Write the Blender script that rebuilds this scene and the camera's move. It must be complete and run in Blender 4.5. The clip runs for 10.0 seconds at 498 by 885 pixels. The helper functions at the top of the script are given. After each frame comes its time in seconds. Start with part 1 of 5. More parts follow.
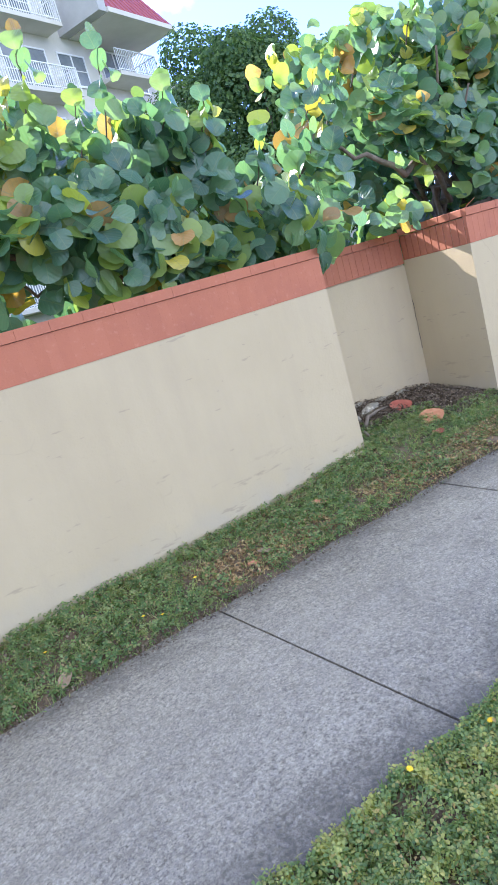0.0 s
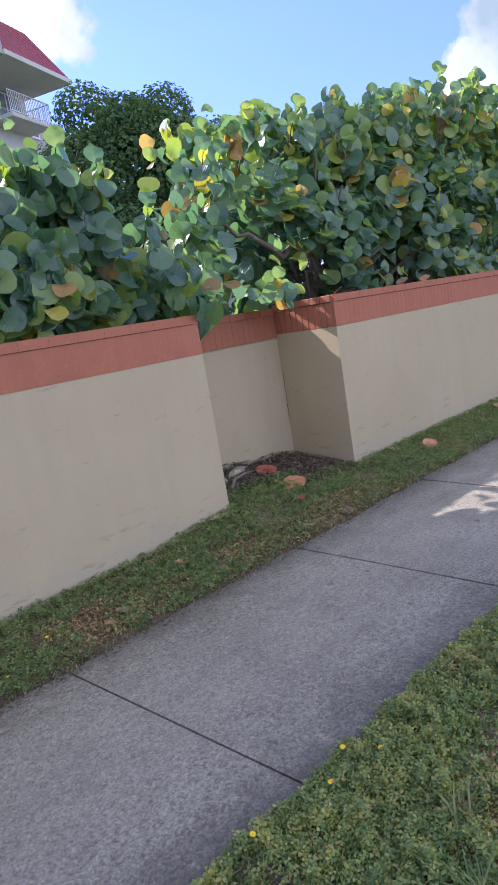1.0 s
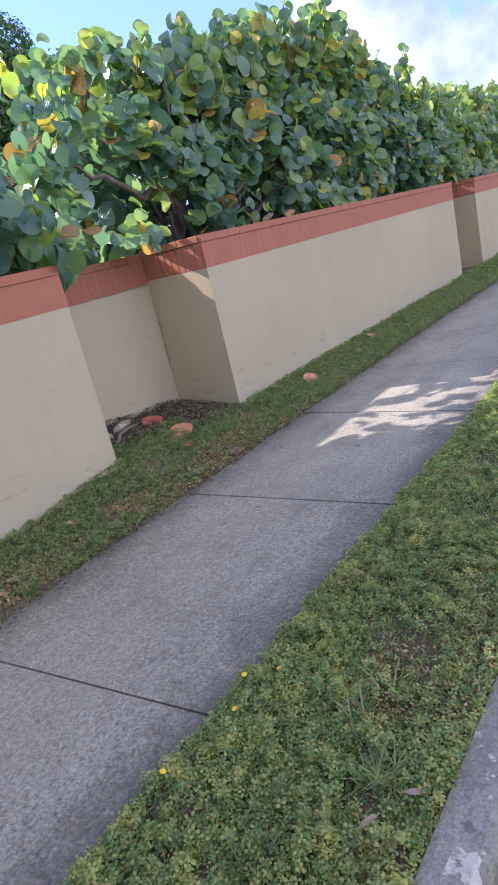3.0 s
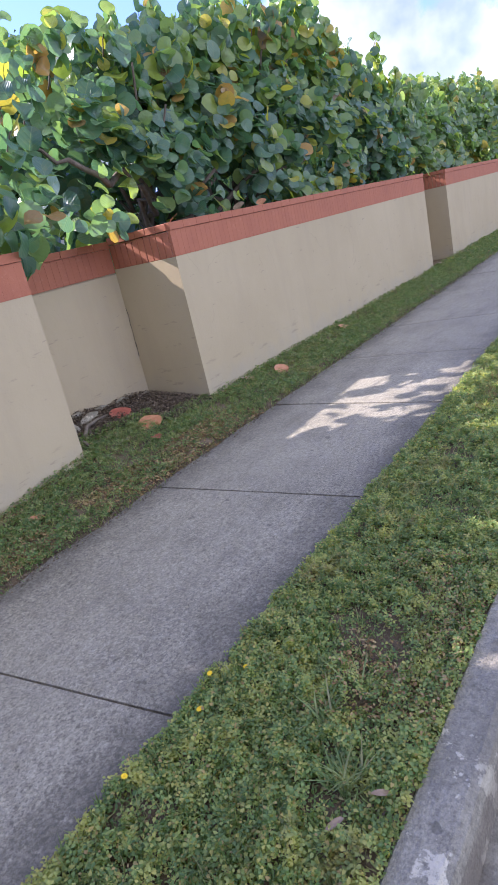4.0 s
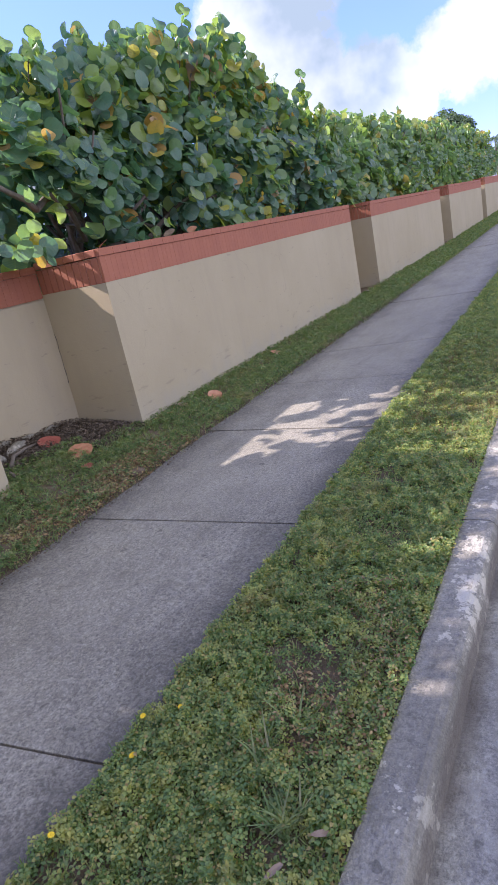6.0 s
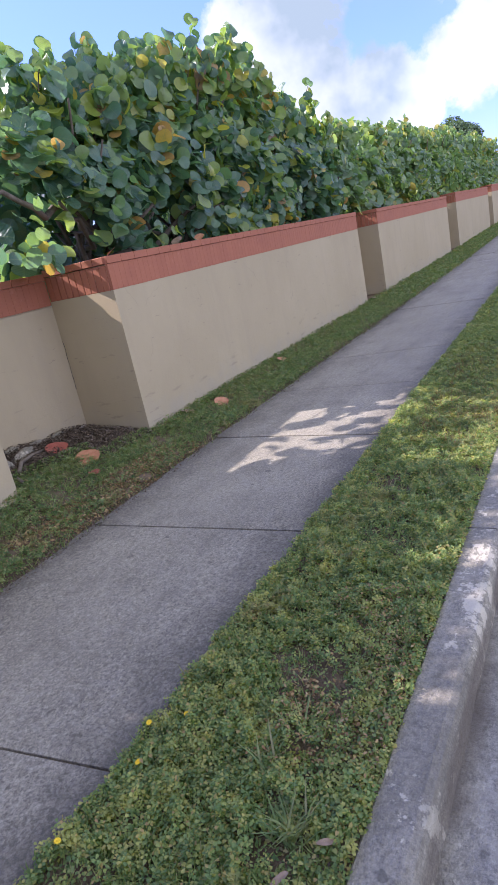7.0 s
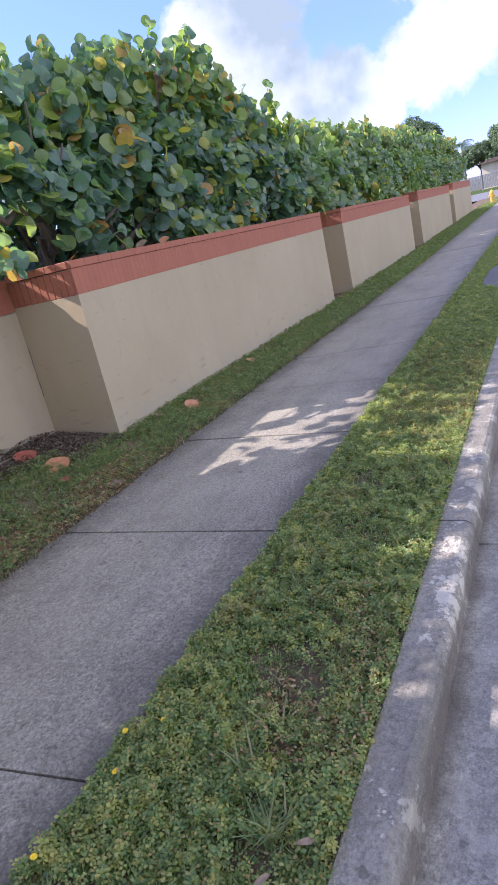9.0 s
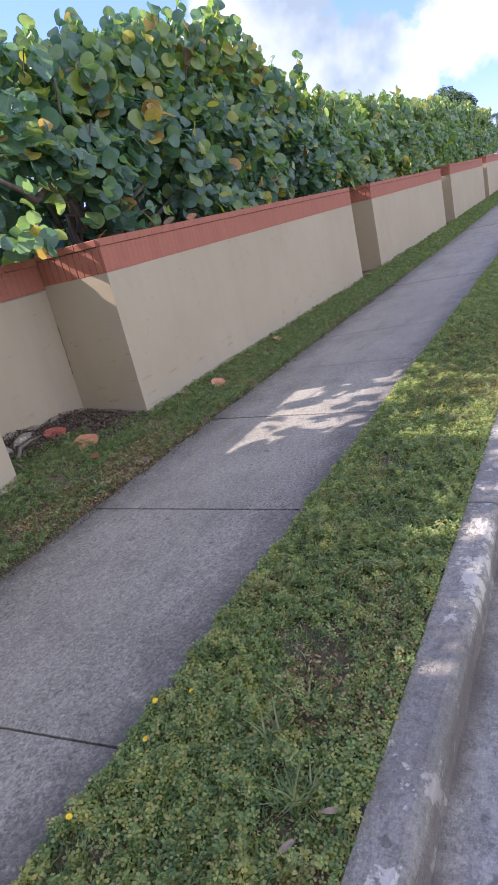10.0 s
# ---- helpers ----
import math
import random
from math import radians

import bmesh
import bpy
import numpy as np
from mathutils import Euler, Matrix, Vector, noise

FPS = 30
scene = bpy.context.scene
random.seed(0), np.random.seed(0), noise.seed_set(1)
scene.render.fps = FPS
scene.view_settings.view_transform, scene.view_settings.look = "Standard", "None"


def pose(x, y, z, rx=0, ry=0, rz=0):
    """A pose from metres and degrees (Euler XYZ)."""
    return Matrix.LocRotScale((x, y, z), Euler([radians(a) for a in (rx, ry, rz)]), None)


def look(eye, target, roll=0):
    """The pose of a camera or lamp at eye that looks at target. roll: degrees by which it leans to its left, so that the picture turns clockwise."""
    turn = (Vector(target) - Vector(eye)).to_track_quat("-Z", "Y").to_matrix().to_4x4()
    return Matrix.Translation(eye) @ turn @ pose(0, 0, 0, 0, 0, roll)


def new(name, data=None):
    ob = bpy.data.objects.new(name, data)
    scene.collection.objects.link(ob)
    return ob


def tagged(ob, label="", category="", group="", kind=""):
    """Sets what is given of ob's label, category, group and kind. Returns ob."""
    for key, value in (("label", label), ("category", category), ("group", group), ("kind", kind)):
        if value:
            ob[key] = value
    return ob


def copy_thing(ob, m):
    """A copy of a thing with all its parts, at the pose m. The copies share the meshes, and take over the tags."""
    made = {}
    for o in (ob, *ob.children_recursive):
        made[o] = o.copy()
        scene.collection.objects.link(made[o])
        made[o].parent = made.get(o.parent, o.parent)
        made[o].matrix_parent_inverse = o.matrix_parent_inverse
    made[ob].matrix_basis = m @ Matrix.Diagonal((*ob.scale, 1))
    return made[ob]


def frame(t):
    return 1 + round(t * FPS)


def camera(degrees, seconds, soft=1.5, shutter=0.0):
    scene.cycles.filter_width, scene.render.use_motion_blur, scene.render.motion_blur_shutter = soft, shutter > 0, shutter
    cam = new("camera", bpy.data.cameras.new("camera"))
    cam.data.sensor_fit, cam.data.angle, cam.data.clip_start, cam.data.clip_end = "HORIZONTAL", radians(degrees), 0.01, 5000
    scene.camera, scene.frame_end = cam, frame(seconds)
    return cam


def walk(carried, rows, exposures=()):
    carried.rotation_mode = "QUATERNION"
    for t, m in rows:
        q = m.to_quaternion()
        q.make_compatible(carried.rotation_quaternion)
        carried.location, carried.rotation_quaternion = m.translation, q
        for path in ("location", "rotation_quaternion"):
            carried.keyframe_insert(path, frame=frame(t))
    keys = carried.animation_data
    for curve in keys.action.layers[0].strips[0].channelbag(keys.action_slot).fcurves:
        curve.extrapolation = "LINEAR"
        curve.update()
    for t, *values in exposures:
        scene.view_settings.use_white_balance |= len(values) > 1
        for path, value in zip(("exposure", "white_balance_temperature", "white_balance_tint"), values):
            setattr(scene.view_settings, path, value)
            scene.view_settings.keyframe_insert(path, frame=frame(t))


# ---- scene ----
cam = camera(43.1, 10.0, soft=0.65)
EXPOSURES = [(0.0, 2.80, 5700, 14), (0.3, 2.24, 5800, 18), (0.7, 1.95, 5820, 22), (1.5, 1.88, 5800, 22), (2.3, 2.06, 5820, 23), (4.0, 2.18, 5920, 22), (4.6, 2.12, 5900, 23), (5.2, 2.0, 5930, 24), (7.0, 1.96, 5940, 24), (10.0, 1.98, 5940, 24)]
PATH = [
    (0, (0.091, 0.049, 1.545), (1.041, 1.748, 1.087), -16.2),
    (0.5, (0.085, 0.022, 1.559), (1.217, 1.631, 1.196), -13.7),
    (1, (0.055, -0.008, 1.588), (1.375, 1.446, 1.209), -9.5),
    (1.5, (0.044, -0.02, 1.57), (1.291, 1.5, 1.201), -11.9),
    (2, (0.068, -0.017, 1.549), (1.388, 1.414, 1.091), -12.4),
    (2.5, (0.098, -0.048, 1.54), (1.551, 1.212, 0.992), -14.0),
    (4, (0.185, -0.031, 1.511), (1.703, 1.105, 0.873), -13.2),
    (4.5, (0.245, -0.023, 1.495), (1.857, 0.969, 0.848), -13.9),
    (5, (0.249, -0.041, 1.51), (1.909, 0.871, 0.869), -14.3),
    (5.5, (0.239, -0.025, 1.516), (1.888, 0.913, 0.886), -12.7),
    (7, (0.218, -0.031, 1.532), (1.86, 0.947, 0.943), -12.1),
    (7.5, (0.221, -0.037, 1.519), (1.883, 0.904, 0.927), -12.4),
    (8, (0.23, -0.057, 1.525), (1.923, 0.811, 0.909), -13.5),
    (8.5, (0.237, -0.05, 1.521), (1.887, 0.887, 0.89), -14.4),
    (9, (0.234, -0.041, 1.519), (1.914, 0.863, 0.918), -13.3),
    (9.5, (0.232, -0.044, 1.517), (1.918, 0.849, 0.917), -13.6),
    (10, (0.21, -0.039, 1.536), (1.831, 0.937, 0.888), -13.6),
]
walk(cam, [(t, look(eye, target, roll)) for t, eye, target, roll in PATH], EXPOSURES)

# ---- world, sun ----
SUN_FROM = Vector((-0.25, 1.0, 0.74)).normalized()
world = bpy.data.worlds.new("sky")
scene.world = world
world.use_nodes = True
wn, wl = world.node_tree.nodes, world.node_tree.links
wn.clear()


def wnode(kind, **values):
    n = wn.new(kind)
    for k, v in values.items():
        n.inputs[k.replace("_", " ")].default_value = v
    return n


def wmath(op, a, b=None, clamp=False):
    n = wn.new("ShaderNodeMath")
    n.operation, n.use_clamp = op, clamp
    for i, v in enumerate((a, b)):
        if v is None:
            continue
        if isinstance(v, (int, float)):
            n.inputs[i].default_value = v
        else:
            wl.new(v, n.inputs[i])
    return n.outputs[0]


sky = wn.new("ShaderNodeTexSky")
sky.sky_type, sky.sun_disc = "NISHITA", False
sky.sun_elevation = math.asin(SUN_FROM.z)
sky.sun_rotation = math.atan2(SUN_FROM.x, SUN_FROM.y)
sky.air_density, sky.dust_density, sky.ozone_density = 1.0, 0.15, 1.6
coord = wn.new("ShaderNodeTexCoord")
puff = wnode("ShaderNodeTexNoise", Scale=11.0, Detail=8.0, Roughness=0.6)
wl.new(coord.outputs["Generated"], puff.inputs["Vector"])
# cumulus banks: direction of the middle, angular half-width
CLOUDS = [((0.876, 0.405, 0.245), 0.060), ((0.902, 0.365, 0.215), 0.085), ((0.925, 0.325, 0.18), 0.062), ((0.905, 0.345, 0.26), 0.050), ((0.95, 0.268, 0.150), 0.060), ((0.969, 0.207, 0.138), 0.058),
          ((0.977, 0.147, 0.160), 0.056), ((0.979, 0.095, 0.185), 0.065), ((0.967, 0.04, 0.235), 0.09), ((0.955, 0.12, 0.275), 0.05), ((0.89, 0.33, 0.31), 0.08),
          ((0.45, 0.79, 0.41), 0.085), ((0.40, 0.82, 0.39), 0.08), ((0.30, 0.87, 0.40), 0.16),
          # added banks out of view, behind and overhead, that fill the shaded side
          ((0.6, -0.7, 0.35), 0.55), ((-0.8, -0.5, 0.4), 0.55), ((-0.7, 0.6, 0.3), 0.25), ((0.0, -0.8, 0.6), 0.6), ((0.93, -0.32, 0.22), 0.2), ((-0.2, -0.3, 0.9), 0.5), ((0.25, -0.1, 0.95), 0.5), ((-0.3, 0.25, 0.92), 0.45), ((0.3, -0.6, 0.75), 0.4)]
mask = None
for d, w in CLOUDS:
    dist = wn.new("ShaderNodeVectorMath")
    dist.operation = "DISTANCE"
    wl.new(coord.outputs["Generated"], dist.inputs[0])
    dist.inputs[1].default_value = Vector(d).normalized()
    m = wmath("SUBTRACT", 1.0, wmath("DIVIDE", dist.outputs["Value"], w))
    mask = m if mask is None else wmath("MAXIMUM", mask, m)
shape = wmath("ADD", mask, wmath("MULTIPLY", wmath("SUBTRACT", puff.outputs["Fac"], 0.5), 1.9))
cover = wmath("MULTIPLY", shape, 4.5, True)
veil = wnode("ShaderNodeTexNoise", Scale=2.2, Detail=5.0, Roughness=0.65)
wl.new(coord.outputs["Generated"], veil.inputs["Vector"])
thin = wmath("MULTIPLY", wmath("SUBTRACT", veil.outputs["Fac"], 0.56), 0.7, True)
cover = wmath("MAXIMUM", cover, thin)
lift = wn.new("ShaderNodeMix")
lift.data_type = "RGBA"
wl.new(cover, lift.inputs["Factor"])
split = wn.new("ShaderNodeSeparateXYZ")
wl.new(coord.outputs["Generated"], split.inputs[0])
low = wn.new("ShaderNodeValToRGB")
low.color_ramp.elements[0].position, low.color_ramp.elements[0].color = 0.02, (0.33, 0.36, 0.78, 1)
low.color_ramp.elements[1].position, low.color_ramp.elements[1].color = 0.38, (0.54, 0.54, 0.98, 1)
wl.new(split.outputs[2], low.inputs["Fac"])
deep = wn.new("ShaderNodeMix")
deep.data_type, deep.blend_type = "RGBA", "MULTIPLY"
deep.inputs["Factor"].default_value = 1.0
wl.new(sky.outputs["Color"], deep.inputs[6])
wl.new(low.outputs["Color"], deep.inputs[7])
wl.new(deep.outputs[2], lift.inputs[6])
tone = wn.new("ShaderNodeMix")
tone.data_type = "RGBA"
billow = wnode("ShaderNodeTexNoise", Scale=8.0, Detail=5.0, Roughness=0.5)
wl.new(coord.outputs["Generated"], billow.inputs["Vector"])
wl.new(wmath("MULTIPLY", wmath("SUBTRACT", billow.outputs["Fac"], 0.36), 3.6, True), tone.inputs["Factor"])
tone.inputs[6].default_value = (1.85, 2.3, 2.6, 1)
tone.inputs[7].default_value = (4.1, 4.25, 4.35, 1)
# clouds opposite the sun are lit full in the face, those towards it show their shaded sides
facing = wn.new("ShaderNodeVectorMath")
facing.operation = "DOT_PRODUCT"
wl.new(coord.outputs["Generated"], facing.inputs[0])
facing.inputs[1].default_value = SUN_FROM
lit = wn.new("ShaderNodeVectorMath")
lit.operation = "SCALE"
wl.new(tone.outputs[2], lit.inputs[0])
wl.new(wmath("MAXIMUM", 0.64, wmath("SUBTRACT", 0.76, wmath("MULTIPLY", facing.outputs["Value"], 0.80))), lit.inputs["Scale"])
wl.new(lit.outputs[0], lift.inputs[7])
back = wn.new("ShaderNodeBackground")
back.inputs["Strength"].default_value = 0.12
wl.new(lift.outputs[2], back.inputs["Color"])
wl.new(back.outputs[0], wn.new("ShaderNodeOutputWorld").inputs["Surface"])

sun = new("sun", bpy.data.lights.new("sun", "SUN"))
sun.data.energy, sun.data.angle, sun.data.color = 2.25, radians(0.55), (1.0, 0.93, 0.82)
sun.matrix_world = look((0, 0, 30), Vector((0, 0, 30)) - SUN_FROM)


WALL_Y, BACK_Y, TOP, STRIPE = 3.83, 4.63, 1.69, 1.385
PANELS = [(-5.5, 3.21), (4.90, 12.20), (13.55, 21.0), (22.55, 30.1), (31.4, 38.6)]
WALK_R, WALK_L = 1.415, 2.93
KERB_B, KERB_F, GUTTER = 0.565, 0.40, -0.13


# ---- materials ----
class Mat:
    """A node material with a few short hands."""

    def __init__(self, name, rough=0.8, metal=0.0, spec=0.4):
        self.m = bpy.data.materials.new(name)
        self.m.use_nodes = True
        self.n, self.l = self.m.node_tree.nodes, self.m.node_tree.links
        self.b = self.n["Principled BSDF"]
        self.b.inputs["Roughness"].default_value = rough
        self.b.inputs["Metallic"].default_value = metal
        self.b.inputs["Specular IOR Level"].default_value = spec
        self.pos = self.n.new("ShaderNodeNewGeometry").outputs["Position"]

    def noise(self, scale, detail=4.0, rough=0.55, stretch=None):
        t = self.n.new("ShaderNodeTexNoise")
        t.inputs["Scale"].default_value, t.inputs["Detail"].default_value, t.inputs["Roughness"].default_value = scale, detail, rough
        src = self.pos
        if stretch:
            mp = self.n.new("ShaderNodeMapping")
            mp.inputs["Scale"].default_value = stretch
            self.l.new(src, mp.inputs["Vector"])
            src = mp.outputs[0]
        self.l.new(src, t.inputs["Vector"])
        return t.outputs["Fac"]

    def ramp(self, fac, *stops):
        r = self.n.new("ShaderNodeValToRGB")
        e = r.color_ramp.elements
        while len(e) < len(stops):
            e.new(0.5)
        for el, (p, c) in zip(e, stops):
            el.position = p
            el.color = (*c, 1) if not isinstance(c, (int, float)) else (c, c, c, 1)
        self.l.new(fac, r.inputs["Fac"])
        return r.outputs["Color"]

    def mix(self, fac, a, b, how="MIX"):
        x = self.n.new("ShaderNodeMix")
        x.data_type, x.blend_type = "RGBA", how
        for sock, v in ((x.inputs["Factor"], fac), (x.inputs[6], a), (x.inputs[7], b)):
            if isinstance(v, (int, float)):
                sock.default_value = v
            elif isinstance(v, tuple):
                sock.default_value = (*v, 1)
            else:
                self.l.new(v, sock)
        return x.outputs[2]

    def math(self, op, a, b=None, clamp=False):
        x = self.n.new("ShaderNodeMath")
        x.operation, x.use_clamp = op, clamp
        for i, v in enumerate((a, b)):
            if isinstance(v, (int, float)):
                x.inputs[i].default_value = v
            elif v is not None:
                self.l.new(v, x.inputs[i])
        return x.outputs[0]

    def axis(self, i):
        s = self.n.new("ShaderNodeSeparateXYZ")
        self.l.new(self.pos, s.inputs[0])
        return s.outputs[i]

    def color(self, c):
        self.l.new(c, self.b.inputs["Base Color"]) if not isinstance(c, tuple) else setattr(self.b.inputs["Base Color"], "default_value", (*c, 1))
        return self

    def bump(self, height, strength=0.3, dist=0.01):
        b = self.n.new("ShaderNodeBump")
        b.inputs["Strength"].default_value, b.inputs["Distance"].default_value = strength, dist
        self.l.new(height, b.inputs["Height"])
        self.l.new(b.outputs[0], self.b.inputs["Normal"])
        return self

    def chance(self):
        """A number of its own for each object and each island of a mesh."""
        o = self.n.new("ShaderNodeObjectInfo").outputs["Random"]
        g = self.n.new("ShaderNodeNewGeometry").outputs["Random Per Island"]
        return self.math("FRACT", self.math("ADD", o, g))

    def translucent(self, col, share):
        t = self.n.new("ShaderNodeBsdfTranslucent")
        self.l.new(col, t.inputs["Color"])
        x = self.n.new("ShaderNodeMixShader")
        x.inputs[0].default_value = share
        self.l.new(self.b.outputs[0], x.inputs[1])
        self.l.new(t.outputs[0], x.inputs[2])
        self.l.new(x.outputs[0], self.n["Material Output"].inputs["Surface"])
        return self


def stucco():
    m = Mat("beige_painted_stucco", 0.85, spec=0.25)
    big = m.noise(0.7, 5, 0.6)
    streak = m.noise(1.0, 4, 0.6, (3.5, 3.5, 0.5))
    c = m.mix(m.ramp(big, (0.35, 0.0), (0.7, 1.0)), (0.45, 0.360, 0.230), (0.495, 0.400, 0.260))
    c = m.mix(m.math("MULTIPLY", m.ramp(streak, (0.5, 0.0), (0.75, 1.0)), 0.35), c, (0.40, 0.32, 0.22))
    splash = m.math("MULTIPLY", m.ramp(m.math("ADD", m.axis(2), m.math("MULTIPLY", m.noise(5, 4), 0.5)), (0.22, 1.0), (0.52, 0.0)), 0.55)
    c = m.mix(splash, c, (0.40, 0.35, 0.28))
    chips = m.ramp(m.noise(5, 5, 0.6, (1, 1, 4.5)), (0.665, 0.0), (0.69, 1.0))
    c = m.mix(m.math("MULTIPLY", chips, 0.4), c, (0.27, 0.215, 0.165))
    # flaked paint and short level cracks low on the wall
    flaw = m.ramp(m.noise(3.2, 7, 0.72, (1.0, 1.0, 6.0)), (0.60, 0.0), (0.625, 1.0))
    foot = m.ramp(m.math("ADD", m.axis(2), m.math("MULTIPLY", m.noise(1.1, 3), 0.5)), (0.50, 1.0), (0.66, 0.0))
    c = m.mix(m.math("MULTIPLY", m.math("MULTIPLY", flaw, foot), 0.4), c, (0.24, 0.19, 0.145))
    # a few hairline cracks
    bent = m.n.new("ShaderNodeVectorMath")
    wav = m.n.new("ShaderNodeTexNoise")
    wav.inputs["Scale"].default_value = 3.0
    m.l.new(m.pos, wav.inputs["Vector"])
    bent.operation = "MULTIPLY_ADD"
    m.l.new(wav.outputs["Color"], bent.inputs[0])
    bent.inputs[1].default_value = (0.5, 0.5, 0.5)
    m.l.new(m.pos, bent.inputs[2])
    cells = m.n.new("ShaderNodeTexVoronoi")
    cells.feature = "DISTANCE_TO_EDGE"
    cells.inputs["Scale"].default_value = 1.1
    m.l.new(bent.outputs[0], cells.inputs["Vector"])
    line = m.ramp(cells.outputs["Distance"], (0.002, 1.0), (0.006, 0.0))
    some = m.ramp(m.noise(1.7, 3), (0.56, 0.0), (0.62, 1.0))
    c = m.mix(m.math("MULTIPLY", m.math("MULTIPLY", line, some), 0.2), c, (0.22, 0.175, 0.13))
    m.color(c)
    lumps = m.math("ADD", m.math("MULTIPLY", m.noise(2.2, 3), 4.0), m.math("ADD", m.noise(60, 4), m.math("MULTIPLY", m.noise(14, 3), 1.3)))
    return m.bump(lumps, 0.22, 0.008).m


def terracotta():
    m = Mat("terracotta_painted_brick", 0.75, spec=0.3)
    r = m.chance()
    c = m.mix(r, (0.40, 0.141, 0.080), (0.415, 0.149, 0.086))
    c = m.mix(m.math("MULTIPLY", m.ramp(m.noise(4, 5, 0.65), (0.45, 0.0), (0.75, 1.0)), 0.6), c, (0.33, 0.117, 0.075))
    c = m.mix(m.math("MULTIPLY", m.ramp(m.noise(28, 4, 0.6), (0.58, 0.0), (0.72, 1.0)), 0.3), c, (0.52, 0.24, 0.17))
    m.color(c)
    return m.bump(m.noise(90, 4), 0.4, 0.004).m


def concrete(name, light, dark, speck=0.55, edges=False, worn=0.0, pit=0.7):
    m = Mat(name, 0.72, spec=0.5)
    c = m.mix(m.ramp(m.noise(1.3, 6, 0.62), (0.35, 0.0), (0.68, 1.0)), dark, light)
    o = m.chance()
    c = m.mix(m.math("MULTIPLY", o, 0.25), c, tuple(v * 0.72 for v in light))
    stain = m.ramp(m.noise(3.0, 6, 0.7), (0.52, 0.0), (0.70, 1.0))
    c = m.mix(m.math("MULTIPLY", stain, 0.55), c, tuple(v * 0.5 for v in dark))
    grit = m.ramp(m.noise(85, 5, 0.8), (0.45, 0.0), (0.60, 1.0))
    c = m.mix(m.math("MULTIPLY", grit, speck), c, tuple(v * 1.5 for v in light))
    pits = m.ramp(m.noise(105, 5, 0.8), (0.51, 0.0), (0.64, 1.0))
    mott = m.ramp(m.noise(36, 6, 0.8), (0.46, 0.0), (0.60, 1.0))
    c = m.mix(m.math("MULTIPLY", mott, 0.55), c, tuple(v * 0.6 for v in dark))
    c = m.mix(m.math("MULTIPLY", pits, pit), c, tuple(v * 0.3 for v in dark))
    spots = m.ramp(m.noise(13, 2, 0.5), (0.70, 0.0), (0.73, 1.0))
    c = m.mix(m.math("MULTIPLY", spots, 0.6), c, tuple(v * 0.35 for v in dark))
    if worn:
        # cement skin and pale scuffs where the surface is rubbed
        scuff = m.ramp(m.noise(3.6, 8, 0.72), (0.565, 0.0), (0.585, 1.0))
        c = m.mix(m.math("MULTIPLY", scuff, 0.75 * worn), c, tuple(v * 1.7 for v in light))
        grime = m.ramp(m.noise(1.9, 6, 0.7, (0.6, 2.0, 2.0)), (0.47, 0.0), (0.62, 1.0))
        c = m.mix(m.math("MULTIPLY", grime, 0.5 * worn), c, tuple(v * 0.5 for v in dark))
        lichen = m.ramp(m.noise(17, 7, 0.75), (0.55, 0.0), (0.63, 1.0))
        c = m.mix(m.math("MULTIPLY", lichen, 0.5 * worn), c, tuple(v * 0.4 for v in dark))
        # brown road dirt dried in streaks on the lower face and in the gutter's corner
        dirt = m.math("MULTIPLY", m.ramp(m.math("ADD", m.math("ADD", m.axis(2), 0.2), m.math("MULTIPLY", m.noise(7, 5, 0.6, (0.4, 2, 2)), 0.12)), (0.19, 1.0), (0.23, 0.0)), m.ramp(m.math("ADD", m.axis(1), m.math("MULTIPLY", m.noise(3, 5), 0.2)), (0.44, 0.0), (0.50, 1.0)))
        c = m.mix(m.math("MULTIPLY", dirt, 0.7), c, (0.14, 0.11, 0.085))
    if edges:
        # algae along the grassy edges
        away = m.math("ABSOLUTE", m.math("SUBTRACT", m.axis(1), (WALK_L + WALK_R) / 2))
        rim = m.ramp(m.math("ADD", away, m.math("MULTIPLY", m.math("SUBTRACT", m.noise(4, 6, 0.7), 0.5), 0.7)), (0.49, 0.0), (0.75, 1.0))
        c = m.mix(m.math("MULTIPLY", rim, 0.6), c, tuple(v * 0.32 for v in dark))
        smear = m.ramp(m.noise(2.4, 8, 0.75, (0.5, 1.6, 1.0)), (0.50, 0.0), (0.68, 1.0))
        c = m.mix(m.math("MULTIPLY", smear, 0.45), c, tuple(v * 0.55 for v in dark))
        # black lichen specks, thick near the edges and thin in the middle
        near = m.math("MULTIPLY", m.ramp(m.math("ADD", away, m.math("MULTIPLY", m.noise(1.6, 4), 0.5)), (0.45, 0.0), (1.0, 1.0)), 0.10)
        lichen = m.ramp(m.math("ADD", m.noise(60, 6, 0.75), near), (0.57, 0.0), (0.65, 1.0))
        c = m.mix(m.math("MULTIPLY", lichen, 0.55), c, tuple(v * 0.25 for v in dark))
        # fresh cement showing where the skin has worn through
        bare = m.ramp(m.noise(21, 6, 0.75, (1.0, 0.7, 1.0)), (0.60, 0.0), (0.68, 1.0))
        c = m.mix(m.math("MULTIPLY", bare, 0.45), c, tuple(v * 1.35 for v in light))
    m.color(c)
    return m.bump(m.math("ADD", m.noise(62, 4, 0.75), m.math("MULTIPLY", m.noise(9, 4), 1.3)), 1.0, 0.012).m


